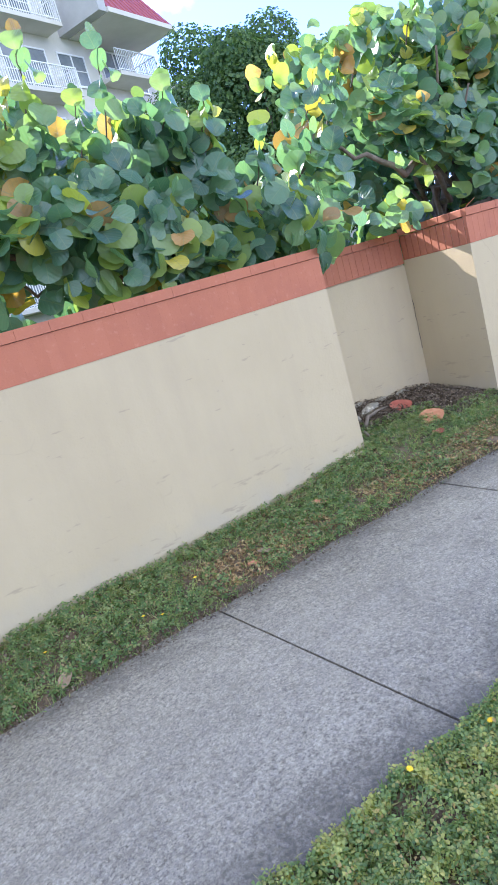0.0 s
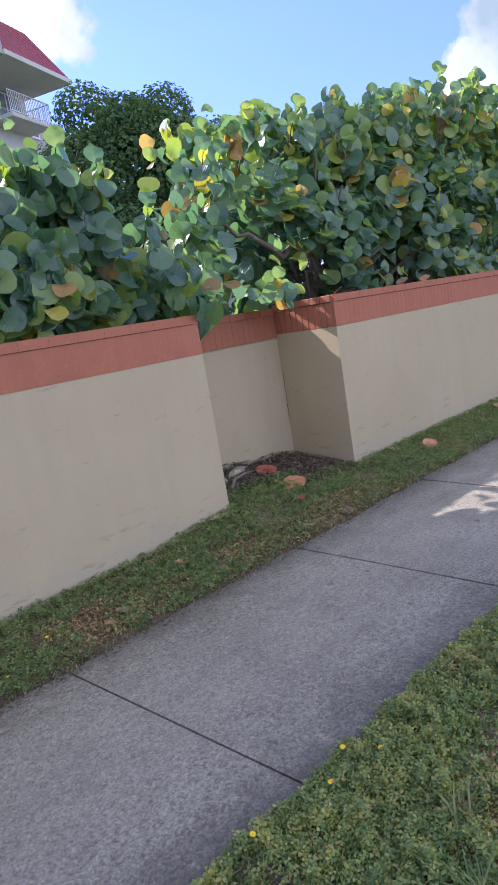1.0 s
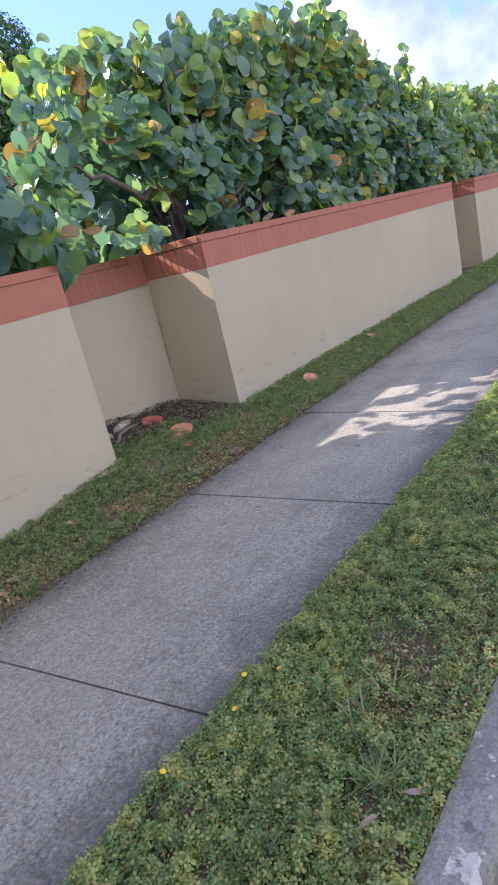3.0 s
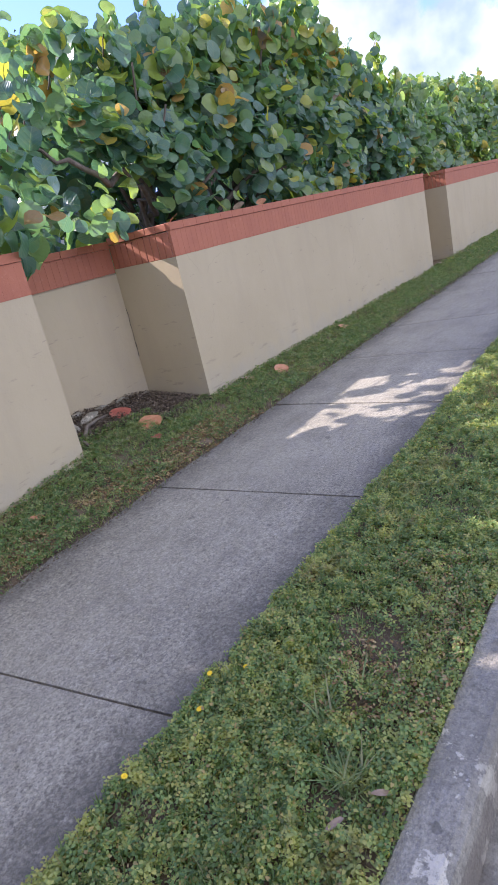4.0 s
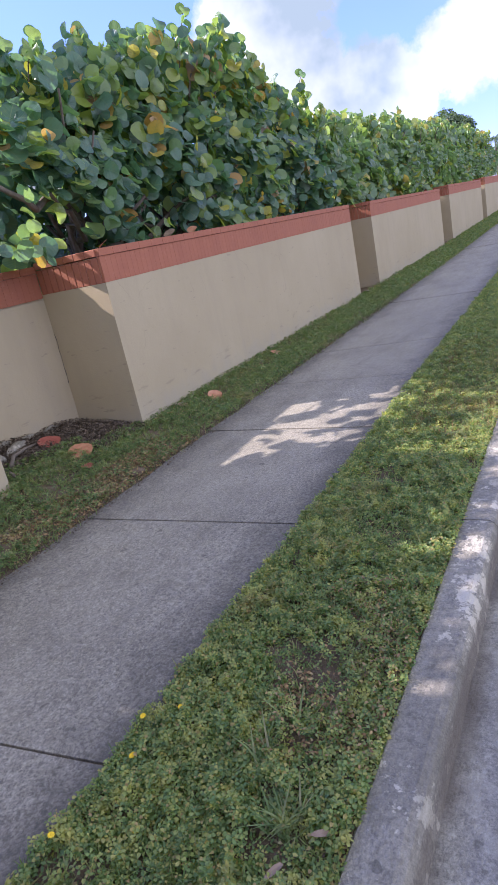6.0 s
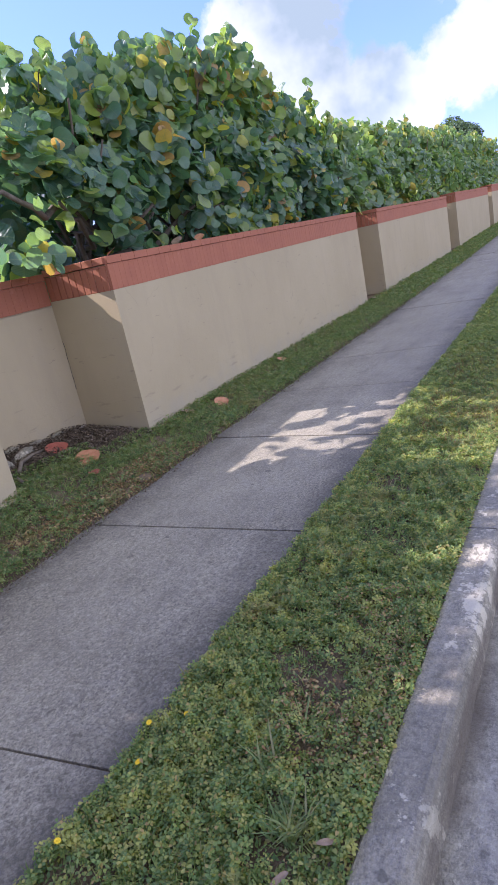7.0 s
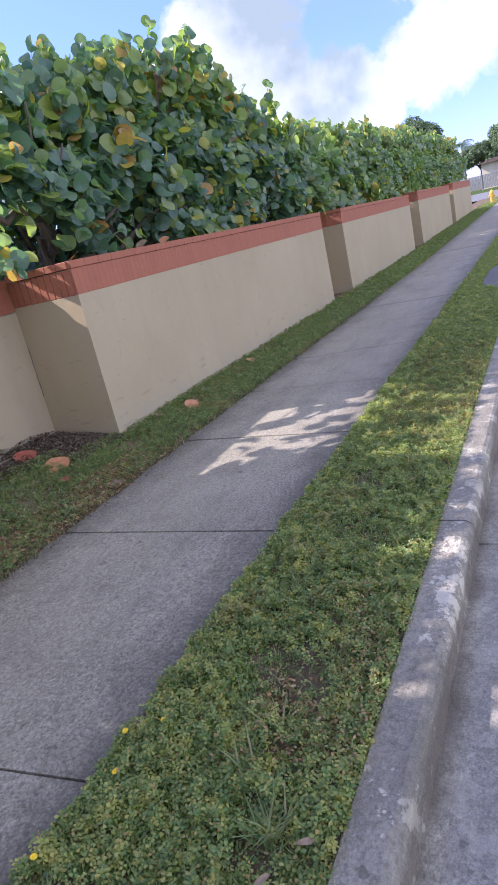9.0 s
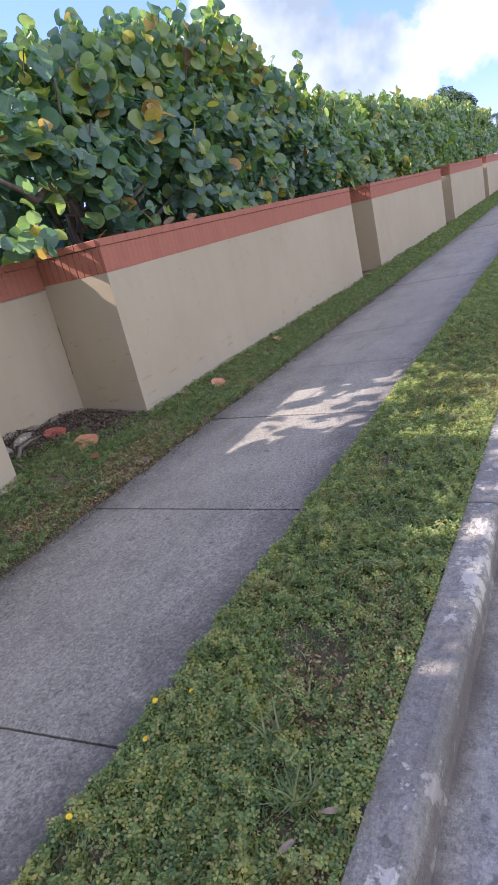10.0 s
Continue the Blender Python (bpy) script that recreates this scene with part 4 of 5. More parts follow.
def cover(name, label, x0, x1, y0, y1, count, template, size, mat, height, patchy=0.0, stand=0.35, lift=0.02, seed=0.0, category="ground cover"):
    x, y = R.uniform(x0, x1, count), R.uniform(y0, y1, count)
    keepers = 0.6 * lumps(x + 3 * seed, y, 1.6) + 0.5 * lumps(x, y + 2 * seed, 8.0) + R.normal(0, 0.3, count) > patchy - 1.0
    inside = ~((y > WALL_Y - 0.01) & ~(((x > 3.22) & (x < 4.89)) & (y < BACK_Y)))
    bay = y > np.interp(x, [10.45, 10.5, 10.7, 11.0, 11.5, 12.9, 13.4, 13.75, 13.95, 14.05], [0, 0.55, 0.82, 1.0, 1.07, 1.07, 1.0, 0.82, 0.55, 0])
    rim = (y > 2.0) | (y < 1.415 + 0.012 * lumps(x, y * 0.3, 4.0))
    x, y = x[keepers & inside & bay & rim], y[keepers & inside & bay & rim]
    worn = (((x - 1.85) / 0.4) ** 2 + ((y - 0.76) / 0.2) ** 2 < 1.0) | (((x - 5.0) / 0.7) ** 2 + ((y - 0.72) / 0.2) ** 2 < 1.0 + 0.8 * wobble(5 * x, 6 * y, 3.0)) | (((x - 1.75) / 0.5) ** 2 + ((y - 3.22) / 0.25) ** 2 < 1.0 + 0.8 * wobble(4 * x, 5 * y, 1.0)) | (((x - 3.6) / 1.0) ** 2 + ((y - 3.12) / 0.24) ** 2 < 1.0 + 0.8 * wobble(4 * x, 5 * y, 2.0))
    stay = ~worn | (R.rand(len(x)) < (1.0 if mat in (LITTER, DRYSTEM) else 0.5))
    x, y = x[stay], y[stay]
    n = len(x)
    at = np.stack([x, y, height(x, y) + lift * R.rand(n) ** 1.5], 1)
    if stand > 0.8:
        along = np.stack([R.normal(0, 0.55, n), R.normal(0, 0.55, n), np.full(n, 0.9)], 1)
        normal = np.stack([R.normal(0, 1, n), R.normal(0, 1, n), np.full(n, 0.2)], 1)
    else:
        normal = np.stack([R.normal(0, stand, n), R.normal(0, stand, n), np.ones(n)], 1)
        along = np.stack([R.normal(0, 1, n), R.normal(0, 1, n), np.zeros(n)], 1)
    v, f, uv = scatter(template, at, normal, along, size * R.uniform(0.6, 1.4, n))
    return tagged(raw(name, v, f, mat, None, True, uv), label, category, kind="stuff")


def verge_h(x, y):
    return rise(x) - 0.008 + 0.0 * y


def mound_h(x, y):
    """Clover grows in low cushions."""
    return verge_h(x, y) + 0.020 * np.clip(lumps(x, y, 5.0) + 0.9 * lumps(x + 7, y, 13.0) + 0.2, 0, 2.4) * np.clip((y - 0.56) / 0.06, 0, 1) * np.clip((1.44 - y) / 0.22, 0, 1)


low = "low clover and creeping weeds on the verge beside the kerb"
cover("clover", low, 0.2, 3.2, 0.56, 1.44, 54000, TREFOIL, 0.025, CLOVER, mound_h, 0.3, 0.5, 0.04, 0.4)
cover("clover", low, 3.2, 8.6, 0.56, 1.44, 62000, TREFOIL, 0.028, CLOVER, mound_h, 0.25, 0.5, 0.04, 0.4)
cover("clover", "tiny creeping weeds between the clover", 0.2, 8.6, 0.56, 1.43, 70000, SMALLLEAF, 0.014, WEED, mound_h, 0.3, 0.8, 0.02, 2.4)
cover("grass", "short green lawn grass on the verge", 0.3, 6.5, 0.57, 1.42, 13000, BLADE, 0.05, GRASS, verge_h, 0.4, 1.0, 0.01, 2.0, "grass")
cover("grass", "mown green lawn grass on the far verge", 5.5, 14, 0.57, 1.43, 60000, BLADE, 0.036, GRASS, verge_h, 0.0, 1.0, 0.01, 2.0, "grass")
cover("grass", "mown green lawn grass on the far verge", 14, 54, 0.57, 1.5, 55000, BLADE, 0.07, GRASS, verge_h, 0.0, 1.0, 0.01, 2.0, "grass")
cover("grass", "short lawn grass on the near verge", -6.0, 0.3, 0.57, 1.43, 45000, BLADE, 0.05, GRASS, verge_h, 0.0, 1.0, 0.01, 2.0, "grass")
cover("grass", "dry straw-coloured grass on a sunny stretch of the verge", 4.3, 7.2, 0.57, 1.2, 5200, BLADE, 0.045, DRYSTEM, mound_h, 0.9, 1.0, 0.02, 7.0, "grass")
strip = "low green weeds along the foot of the wall"
cover("clover", strip, 0.0, 3.3, 2.97, 3.84, 19000, TREFOIL, 0.031, WEED, strip_height, 0.5, 0.55, 0.06, 1.0)
cover("clover", strip, 3.2, 4.95, 2.97, 3.9, 11000, TREFOIL, 0.028, WEED, strip_height, 0.45, 0.55, 0.05, 1.4)
cover("clover", "green clover spreading into the wall recess", 3.3, 4.3, 3.85, 4.15, 2600, TREFOIL, 0.030, WEED, strip_height, 0.75, 0.55, 0.05, 2.9)
cover("clover", strip, 4.9, 12.5, 2.97, 3.84, 26000, TREFOIL, 0.036, WEED, strip_height, 0.5, 0.55, 0.06, 1.0)
cover("clover", "dark green weeds along the foot of the far wall panels", 12.3, 44.0, 2.97, 3.84, 30000, TREFOIL, 0.065, WEED, strip_height, 0.5, 0.6, 0.07, 1.7)
cover("clover", "clover in the far verge", 8.4, 30.0, 0.57, 1.42, 34000, TREFOIL, 0.045, CLOVER, verge_h, 0.7, 0.6, 0.05, 1.9)
cover("grass", "tufted grass along the foot of the wall", 0.0, 5.5, 2.9, 3.95, 8000, BLADE, 0.05, GRASS, strip_height, 0.6, 1.0, 0.01, 3.0, "grass")
cover("grass", "tufted grass along the foot of the far wall panels", 5.5, 54, 2.86, 3.84, 60000, BLADE, 0.045, GRASS, strip_height, 0.0, 1.0, 0.01, 3.0, "grass")
cover("grass", "tufted grass along the foot of the wall", -6.0, 0.0, 2.98, 3.84, 36000, BLADE, 0.055, GRASS, strip_height, 0.2, 1.0, 0.01, 3.0, "grass")
cover("leaf_litter", "brown leaf litter heaped in the wall recess", 3.22, 4.88, 4.02, 4.62, 15000, DIAMOND, 0.018, LITTER, strip_height, -0.6, 0.7, 0.045, 5.0, "leaf litter")
cover("leaf_litter", "brown leaf litter drifted against the return wall", 4.2, 4.89, 3.72, 4.1, 4200, DIAMOND, 0.019, LITTER, strip_height, -0.4, 0.7, 0.04, 5.5, "leaf litter")
cover("leaf_litter", "scattered brown leaf litter by the sidewalk edge", 0.0, 12, 2.9, 3.82, 9000, DIAMOND, 0.017, LITTER, strip_height, 0.5, 0.5, 0.02, 6.0, "leaf litter")

cover("leaf_litter", "dry brown stems in a worn patch of the verge", 1.5, 2.5, 0.58, 0.98, 4200, SMALLLEAF, 0.014, DRYSTEM, mound_h, 0.95, 0.8, 0.045, 0.7, "leaf litter")
cover("leaf_litter", "dry leaves and stems caught along the kerb", 0.4, 11, 0.565, 0.66, 3000, DIAMOND, 0.013, LITTER, verge_h, 0.5, 0.6, 0.02, 0.9, "leaf litter")

cover("leaf_litter", "dark crumbs of dirt and dry leaf along the sidewalk's edge", 0.0, 12, 2.86, 3.02, 9000, DIAMOND, 0.012, LITTER, verge_h, -0.3, 0.6, 0.014, 0.9, "leaf litter")

cover("leaf_litter", "tan and brown leaf crumbs on a bare patch by the sidewalk", 1.3, 2.3, 3.02, 3.48, 2600, SMALLLEAF, 0.022, DRYSTEM, strip_height, 0.3, 0.6, 0.03, 2.2, "leaf litter")
cover("leaf_litter", "dry brown stems in the weeds by the sidewalk", 2.6, 4.5, 2.94, 3.36, 5200, SMALLLEAF, 0.019, DRYSTEM, strip_height, 0.35, 0.7, 0.045, 3.2, "leaf litter")
cover("leaf_litter", "dry crumbs along the foot of the wall", 1.0, 3.25, 3.7, 3.82, 1500, SMALLLEAF, 0.018, DRYSTEM, strip_height, 0.5, 0.7, 0.03, 4.2, "leaf litter")

# walls last of the large structure
for k, (a, b) in enumerate(PANELS):
    wall_panel(k + 1, a, b, k < 2)
for k in range(len(PANELS) - 1):
    recess_wall(k + 6, PANELS[k][1], PANELS[k + 1][0], k == 0)


# ---- buildings behind the hedge ----
def railing(parent, x0, x1, y, z, h=1.05, axis="x", pitch=0.13):
    bm = bmesh.new()

    def bar(a0, a1, b0, b1, c0, c1):
        box(bm, a0, a1, b0, b1, c0, c1) if axis == "x" else box(bm, b0, b1, a0, a1, c0, c1)

    bar(x0, x1, y - 0.03, y + 0.03, z + h - 0.05, z + h)
    bar(x0, x1, y - 0.02, y + 0.02, z + 0.08, z + 0.12)
    n = int((x1 - x0) / pitch)
    for i in range(n + 1):
        s = x0 + (x1 - x0) * i / n
        bar(s - 0.014, s + 0.014, y - 0.014, y + 0.014, z, z + h)
    return part("railing", bm, WHITE, parent, "white metal railing")


def facade_window(parent, x0, x1, y, z0, z1, bars=2):
    bm = bmesh.new()
    t = 0.07
    # one closed frame with a rectangular hole
    rings = []
    for d, e in ((-0.05, 0), (-0.05, t), (0.03, t), (0.03, 0)):
        rings.append([bm.verts.new(v) for v in ((x0 + e, y + d, z0 + e), (x1 - e, y + d, z0 + e), (x1 - e, y + d, z1 - e), (x0 + e, y + d, z1 - e))])
    for a, b in zip(rings, rings[1:] + rings[:1]):
        for i in range(4):
            bm.faces.new((a[i], a[(i + 1) % 4], b[(i + 1) % 4], b[i]))
    bmesh.ops.recalc_face_normals(bm, faces=bm.faces)
    w = part("window", bm, WHITE, parent, "white framed window with dark panes")
    bm = bmesh.new()
    box(bm, x0 - 0.04, x1 + 0.04, y - 0.09, y + 0.03, z0 - 0.05, z0 - 0.002)
    part("sill", bm, WHITE, w)
    for i in range(1, bars):
        s = x0 + (x1 - x0 - t) * i / bars
        bm = bmesh.new()
        box(bm, s, s + t, y - 0.05, y + 0.03, z0 + t, z1 - t)
        part("mullion", bm, WHITE, w)
    bm = bmesh.new()
    box(bm, x0 + t, x1 - t, y - 0.04, y + 0.02, (z0 + z1) / 2 - 0.02, (z0 + z1) / 2 + 0.02)
    part("transom", bm, WHITE, w)
    bm = bmesh.new()
    box(bm, x0 + 0.02, x1 - 0.02, y - 0.012, y + 0.02, z0 + 0.02, z1 - 0.02)
    part("pane", bm, GLASS, w)


def mansard(parent, lo, hi, z0, z1):
    """Red roof: lower rectangle lo, upper rectangle hi, as (x0, x1, y0, y1), with standing seams on its front."""
    bm = bmesh.new()
    a = [bm.verts.new((x, y, z0)) for x, y in ((lo[0], lo[2]), (lo[1], lo[2]), (lo[1], lo[3]), (lo[0], lo[3]))]
    b = [bm.verts.new((x, y, z1)) for x, y in ((hi[0], hi[2]), (hi[1], hi[2]), (hi[1], hi[3]), (hi[0], hi[3]))]
    bm.faces.new(b)
    bm.faces.new(a[::-1])
    for k in range(4):
        j = (k + 1) % 4
        bm.faces.new((a[k], a[j], b[j], b[k]))
    roof = part("roof", bm, ROOFRED, parent, "red ribbed metal mansard roof")
    bm = bmesh.new()
    n = int((lo[1] - lo[0]) / 0.4)
    for i in range(1, n):
        f = i / n
        tube(bm, [(lo[0] + (lo[1] - lo[0]) * f, lo[2], z0), (hi[0] + (hi[1] - hi[0]) * f, hi[2], z1)], [0.025, 0.025], 4)
    part("roof_seam", bm, ROOFRED, roof)
    bm = bmesh.new()
    box(bm, lo[0] - 0.05, lo[1] + 0.05, lo[2] - 0.05, lo[3], z0 - 0.22, z0 - 0.003)
    part("soffit", bm, CREAM, parent, "cream soffit and fascia board")
    return roof


flats = tagged(empty("apartment_building", (16.0, 30.6, 0), 25), "cream apartment building with white balconies and red mansard roof", "building")
bm = bmesh.new()
box(bm, -16, 0.2, 1.2, 13, -0.5, 19.2)
box(bm, 0.2, 3.2, 1.4, 12, -0.5, 14.85)
part("facade", bm, CREAM, flats)
bm = bmesh.new()
box(bm, 3.2, 10.5, 2.4, 12, -0.5, 14.4)
part("side_wing", bm, GREYWALL, flats, "pale grey side wing")
mansard(flats, (-1.5, 3.35, -1.55, 9.0), (-1.5, 2.2, -0.2, 8.0), 15.1, 17.3)
bm = bmesh.new()
box(bm, -2.1, -1.56, -1.5, 1.2, 14.9, 17.6)
part("gable_wall", bm, GREYWALL, flats, "pale grey fin wall")
for k in range(5):
    z = 14.95 - 2.95 * k
    bm = bmesh.new()
    box(bm, -10.5, -2.9, 0.1, 1.2, z - 0.18, z)
    balcony = part("balcony", bm, CREAM, flats, "cream balcony slab with white railing")
    railing(balcony, -10.5, -2.9, 0.14, z)
    railing(balcony, 0.14, 1.2, -2.94, z, axis="y")
    facade_window(flats, -9.5, -6.6, 1.2, z + 0.05, z + 2.2, 2)
    facade_window(flats, -6.0, -3.4, 1.2, z + 0.05, z + 2.2, 2)
    facade_window(flats, -2.7, -0.9, 1.2, z + 0.75, z + 2.2, 2)
    z = 13.2 - 2.95 * k
    bm = bmesh.new()
    box(bm, 0.0, 3.15, -0.1, 1.4, z - 0.18, z)
    balcony = part("balcony", bm, CREAM, flats, "cream balcony slab with white railing")
    railing(balcony, 0.0, 3.15, -0.06, z)
    railing(balcony, -0.06, 1.4, 3.11, z, axis="y")
    facade_window(flats, 0.5, 2.7, 1.4, z + 0.02, z + 1.62, 2)
    facade_window(flats, 4.0, 5.2, 2.4, z + 0.3, z + 1.0, 2)

flats = tagged(empty("apartment_building", (29.6, 31.2, 0), 25), "pale apartment block with red roof seen past the trees", "building")
bm = bmesh.new()
box(bm, 0, 14, 0, 4, -0.5, 12.0)
part("facade", bm, GREYWALL, flats)
mansard(flats, (-0.4, 14.4, -0.5, 4.4), (0.8, 13.2, 1.2, 3.0), 12.2, 14.6)
for k in range(4):
    z = 4.5 + 2.9 * (k - 1)
    bm = bmesh.new()
    box(bm, 0.2, 13.8, -1.2, -0.002, z - 0.2, z)
    balcony = part("balcony", bm, CREAM, flats, "cream balcony slab with white railing")
    railing(balcony, 0.2, 13.8, -1.15, z, 0.95)
    for s in (1.4, 4.2, 7.6, 10.6):
        facade_window(flats, s, s + 0.8 + 0.5 * (k % 2), 0.0, z + 0.9, z + 1.9, 2)


# ---- trees ----
def clumps(rng, centre, radius, count, leaf, squash=0.85, lumps=26, template=DIAMOND, full=False):
    """Leaf arrays of a crown made of many uneven clumps with gaps between them."""
    P, N, A = [], [], []
    cx = np.array(centre)
    for k in range(lumps):
        up = 1 - 2 * (k + 0.5) / lumps
        flat, turn = math.sqrt(1 - up * up), k * 2.39996
        d = np.array([flat * math.cos(turn), flat * math.sin(turn), up]) + rng.normal(0, 0.12, 3)
        d[2] = d[2] if full else abs(d[2]) * 1.1 - 0.35
        mid = cx + d * np.array([1, 1, squash]) * radius * (rng.uniform(0.62, 0.76) if full else rng.uniform(0.55, 0.86))
        n = count // lumps
        q = rng.normal(0, 1, (n, 3))
        q /= np.linalg.norm(q, axis=1, keepdims=True)
        rr = radius * (rng.uniform(0.24, 0.33) if full else rng.uniform(0.2, 0.38)) * rng.uniform(0.75, 1.08, (n, 1))
        P.append(mid + q * rr * np.array([1, 1, 0.8]))
        N.append(q + rng.normal(0, 0.45, (n, 3)) + np.array([0, 0, 0.35]))
        A.append(rng.normal(0, 1, (n, 3)) + np.array([0, 0, -0.4]))
    P, N, A = np.concatenate(P), np.concatenate(N), np.concatenate(A)
    return scatter(template, P, N, A, leaf * rng.uniform(0.6, 1.4, len(P)))


def tree(name, at, height, radius, count, leaf, mat, label, seed, squash=0.85, lumps=26, full=False):
    thing = tagged(empty(name, at), label, "tree")
    rr = random.Random(seed)
    bm = bmesh.new()
    mid = height - radius * squash
    limb(rr, (0, 0, -0.4), (0.1, 0.05, mid * 0.6), 0.05 * radius + 0.08, 0.04 * radius + 0.04, bm, 0.1)
    part("trunk", bm, BARK, thing, smooth=True)
    bm = bmesh.new()
    for k in range(9):
        a = rr.uniform(0, 6.28)
        r = radius * rr.uniform(0.45, 0.85)
        limb(rr, (0.1, 0.05, mid * 0.58), (r * math.cos(a), r * math.sin(a), mid + radius * rr.uniform(-0.2, 0.6)), 0.03 * radius + 0.02, 0.02, bm, 0.25)
    part("limb", bm, BARK, thing, smooth=True)
    v, f, uv = clumps(np.random.RandomState(seed), (0, 0, mid), radius, count, leaf, squash, lumps, DIAMOND, full)
    tagged(raw("crown", v, f, mat, thing, True, uv), kind="stuff")
    return thing


tree("tree", (12.4, 15.8, -0.2), 9.3, 3.2, 110000, 0.11, TREELEAF, "dense dark green round tree in front of the flats", 4, 1.3, 70, True)
tree("tree", (80, 13.6, 0.4), 9.3, 3.3, 12000, 0.27, FARLEAF, "broad dark green tree beyond the hedge", 5, 0.55, 22)
tree("tree", (122, 3.0, 0.7), 11.0, 6.0, 13000, 0.38, FARLEAF, "large green street tree behind the pale house", 6, 0.6, 26)
tree("tree", (126, 10.5, 0.8), 7.6, 4.0, 11000, 0.34, FARLEAF, "grey-green tree behind the pale house", 8, 0.6, 22)
tree("tree", (130, -10.0, 0.8), 13.0, 7.0, 12000, 0.42, FARLEAF, "large green street tree behind the pale house", 9, 0.7, 26)
tree("tree", (30, 21, -0.2), 5.6, 2.4, 6000, 0.22, TREELEAF, "dark green tree in the garden of the flats", 12, 0.9, 26)

palm = tagged(empty("palm_tree", (118, 12.3, 0.7)), "tall palm tree with drooping grey-green fronds", "palm tree")
rr = random.Random(21)
bm = bmesh.new()
limb(rr, (0, 0, -0.4), (0.3, 0.2, 7.5), 0.2, 0.13, bm, 0.05)
part("trunk", bm, BARK, palm, smooth=True)
for k in range(15):
    a, up = k * 2.4, rr.uniform(0.1, 1.3)
    bm = bmesh.new()
    pts = []
    for i in range(7):
        f = i / 6
        r = 2.1 * f
        pts.append(Vector((0.3 + r * math.cos(a), 0.2 + r * math.sin(a), 7.5 + up * 1.6 * f - 1.9 * f * f)))
    side = Vector((-math.sin(a), math.cos(a), 0))
    for p, q in zip(pts, pts[1:]):
        for s in (-1, 1):
            for j in range(3):
                c = p.lerp(q, j / 3)
                tip = c + side * s * 0.5 + (q - p) * 0.5 + Vector((0, 0, -0.3))
                v = [bm.verts.new(c), bm.verts.new(c + (q - p) * 0.22), bm.verts.new(tip)]
                bm.faces.new(v)
    tube(bm, pts, [0.03] * 7, 4)
    part("frond", bm, FARLEAF, palm)

# ---- the far corner ----
fence = tagged(empty("fence", (100, 0, 0.735)), "tall pale weathered board fence", "fence")
bm = bmesh.new()
box(bm, -0.03, 0.03, -0.09, 0.09, 0.03, 1.85, 0.004)
BOARD = mesh_of("board", bm, FENCEW)
for k in range(12):
    for j in range(12):
        ob = new("board", BOARD)
        ob.parent, ob.location = fence, (0, -18.9 + k * 2.5 + j * 0.2, 0)
    bm = bmesh.new()
    box(bm, -0.07, 0.07, -0.06, 0.06, -0.2, 1.95, 0.01)
    p = part("post", bm, FENCEW, fence)
    p.location.y = -19.05 + k * 2.5

house = tagged(empty("house", (108, -2, 0.8)), "cream house with brown shingle roofs behind a fence", "house")
bm = bmesh.new()
box(bm, 0, 10, -14, 11, -0.3, 3.4)
part("wall", bm, HOUSECREAM, house)
bm = bmesh.new()
box(bm, 3.5, 9, -12, 8.0, 3.4, 5.6)
part("upper_wall", bm, HOUSECREAM, house)


def slope_roof(x0, x1, y0, y1, z0, z1, name="roof"):
    bm = bmesh.new()
    ins = (x1 - x0) * 0.42
    a = [bm.verts.new(p) for p in ((x0, y0, z0), (x1, y0, z0), (x1, y1, z0), (x0, y1, z0))]
    t = [bm.verts.new(p) for p in (((x0 + x1) / 2, y0 + ins, z1), ((x0 + x1) / 2, y1 - ins, z1))]
    for f in ((a[0], a[1], t[0]), (a[1], a[2], t[1], t[0]), (a[2], a[3], t[1]), (a[3], a[0], t[0], t[1]), (a[3], a[2], a[1], a[0])):
        bm.faces.new(f)
    bmesh.ops.solidify(bm, geom=bm.faces[:], thickness=0.12)
    return part(name, bm, ROOFBROWN, house, "brown shingle roof")


slope_roof(-0.8, 10.8, -14.8, 11.8, 3.35, 4.5)
slope_roof(3.0, 9.5, -12.6, 8.6, 5.55, 6.1, "upper_roof")


def lathe(bm, prof, sides=14, m=None):
    rings = [[bm.verts.new((r * math.cos(2 * math.pi * k / sides), r * math.sin(2 * math.pi * k / sides), z)) for k in range(sides)] for r, z in prof]
    for a, b in zip(rings, rings[1:]):
        for k in range(sides):
            bm.faces.new((a[k], a[(k + 1) % sides], b[(k + 1) % sides], b[k]))
    bm.faces.new(rings[0][::-1])
    bm.faces.new(rings[-1])
    if m:
        bmesh.ops.transform(bm, matrix=m, verts=[v for r in rings for v in r])


hyd = tagged(empty("fire_hydrant", (45.5, 3.3, float(rise(45.5)) - 0.02)), "yellow fire hydrant at the street corner", "fire hydrant")
for nm, prof in (("base", [(0.17, 0), (0.17, 0.05), (0.11, 0.06), (0.11, 0.1)]), ("barrel", [(0.115, 0.1), (0.115, 0.52), (0.15, 0.53), (0.15, 0.58)]), ("bonnet", [(0.14, 0.58), (0.125, 0.68), (0.07, 0.75), (0.035, 0.77), (0.035, 0.82)])):
    bm = bmesh.new()
    lathe(bm, prof)
    part(nm, bm, HYDRANT, hyd, smooth=False)
for rz, r in ((0, 0.075), (90, 0.055), (270, 0.055)):
    bm = bmesh.new()
    lathe(bm, [(r, 0.08), (r, 0.17), (r * 1.2, 0.175), (r * 1.2, 0.2), (0.02, 0.21)], 10, pose(0, 0, 0.42, 0, 0, rz) @ pose(0, 0, 0, 0, -90, 0))
    part("outlet", bm, HYDRANT, hyd)

# ---- small things on the ground ----


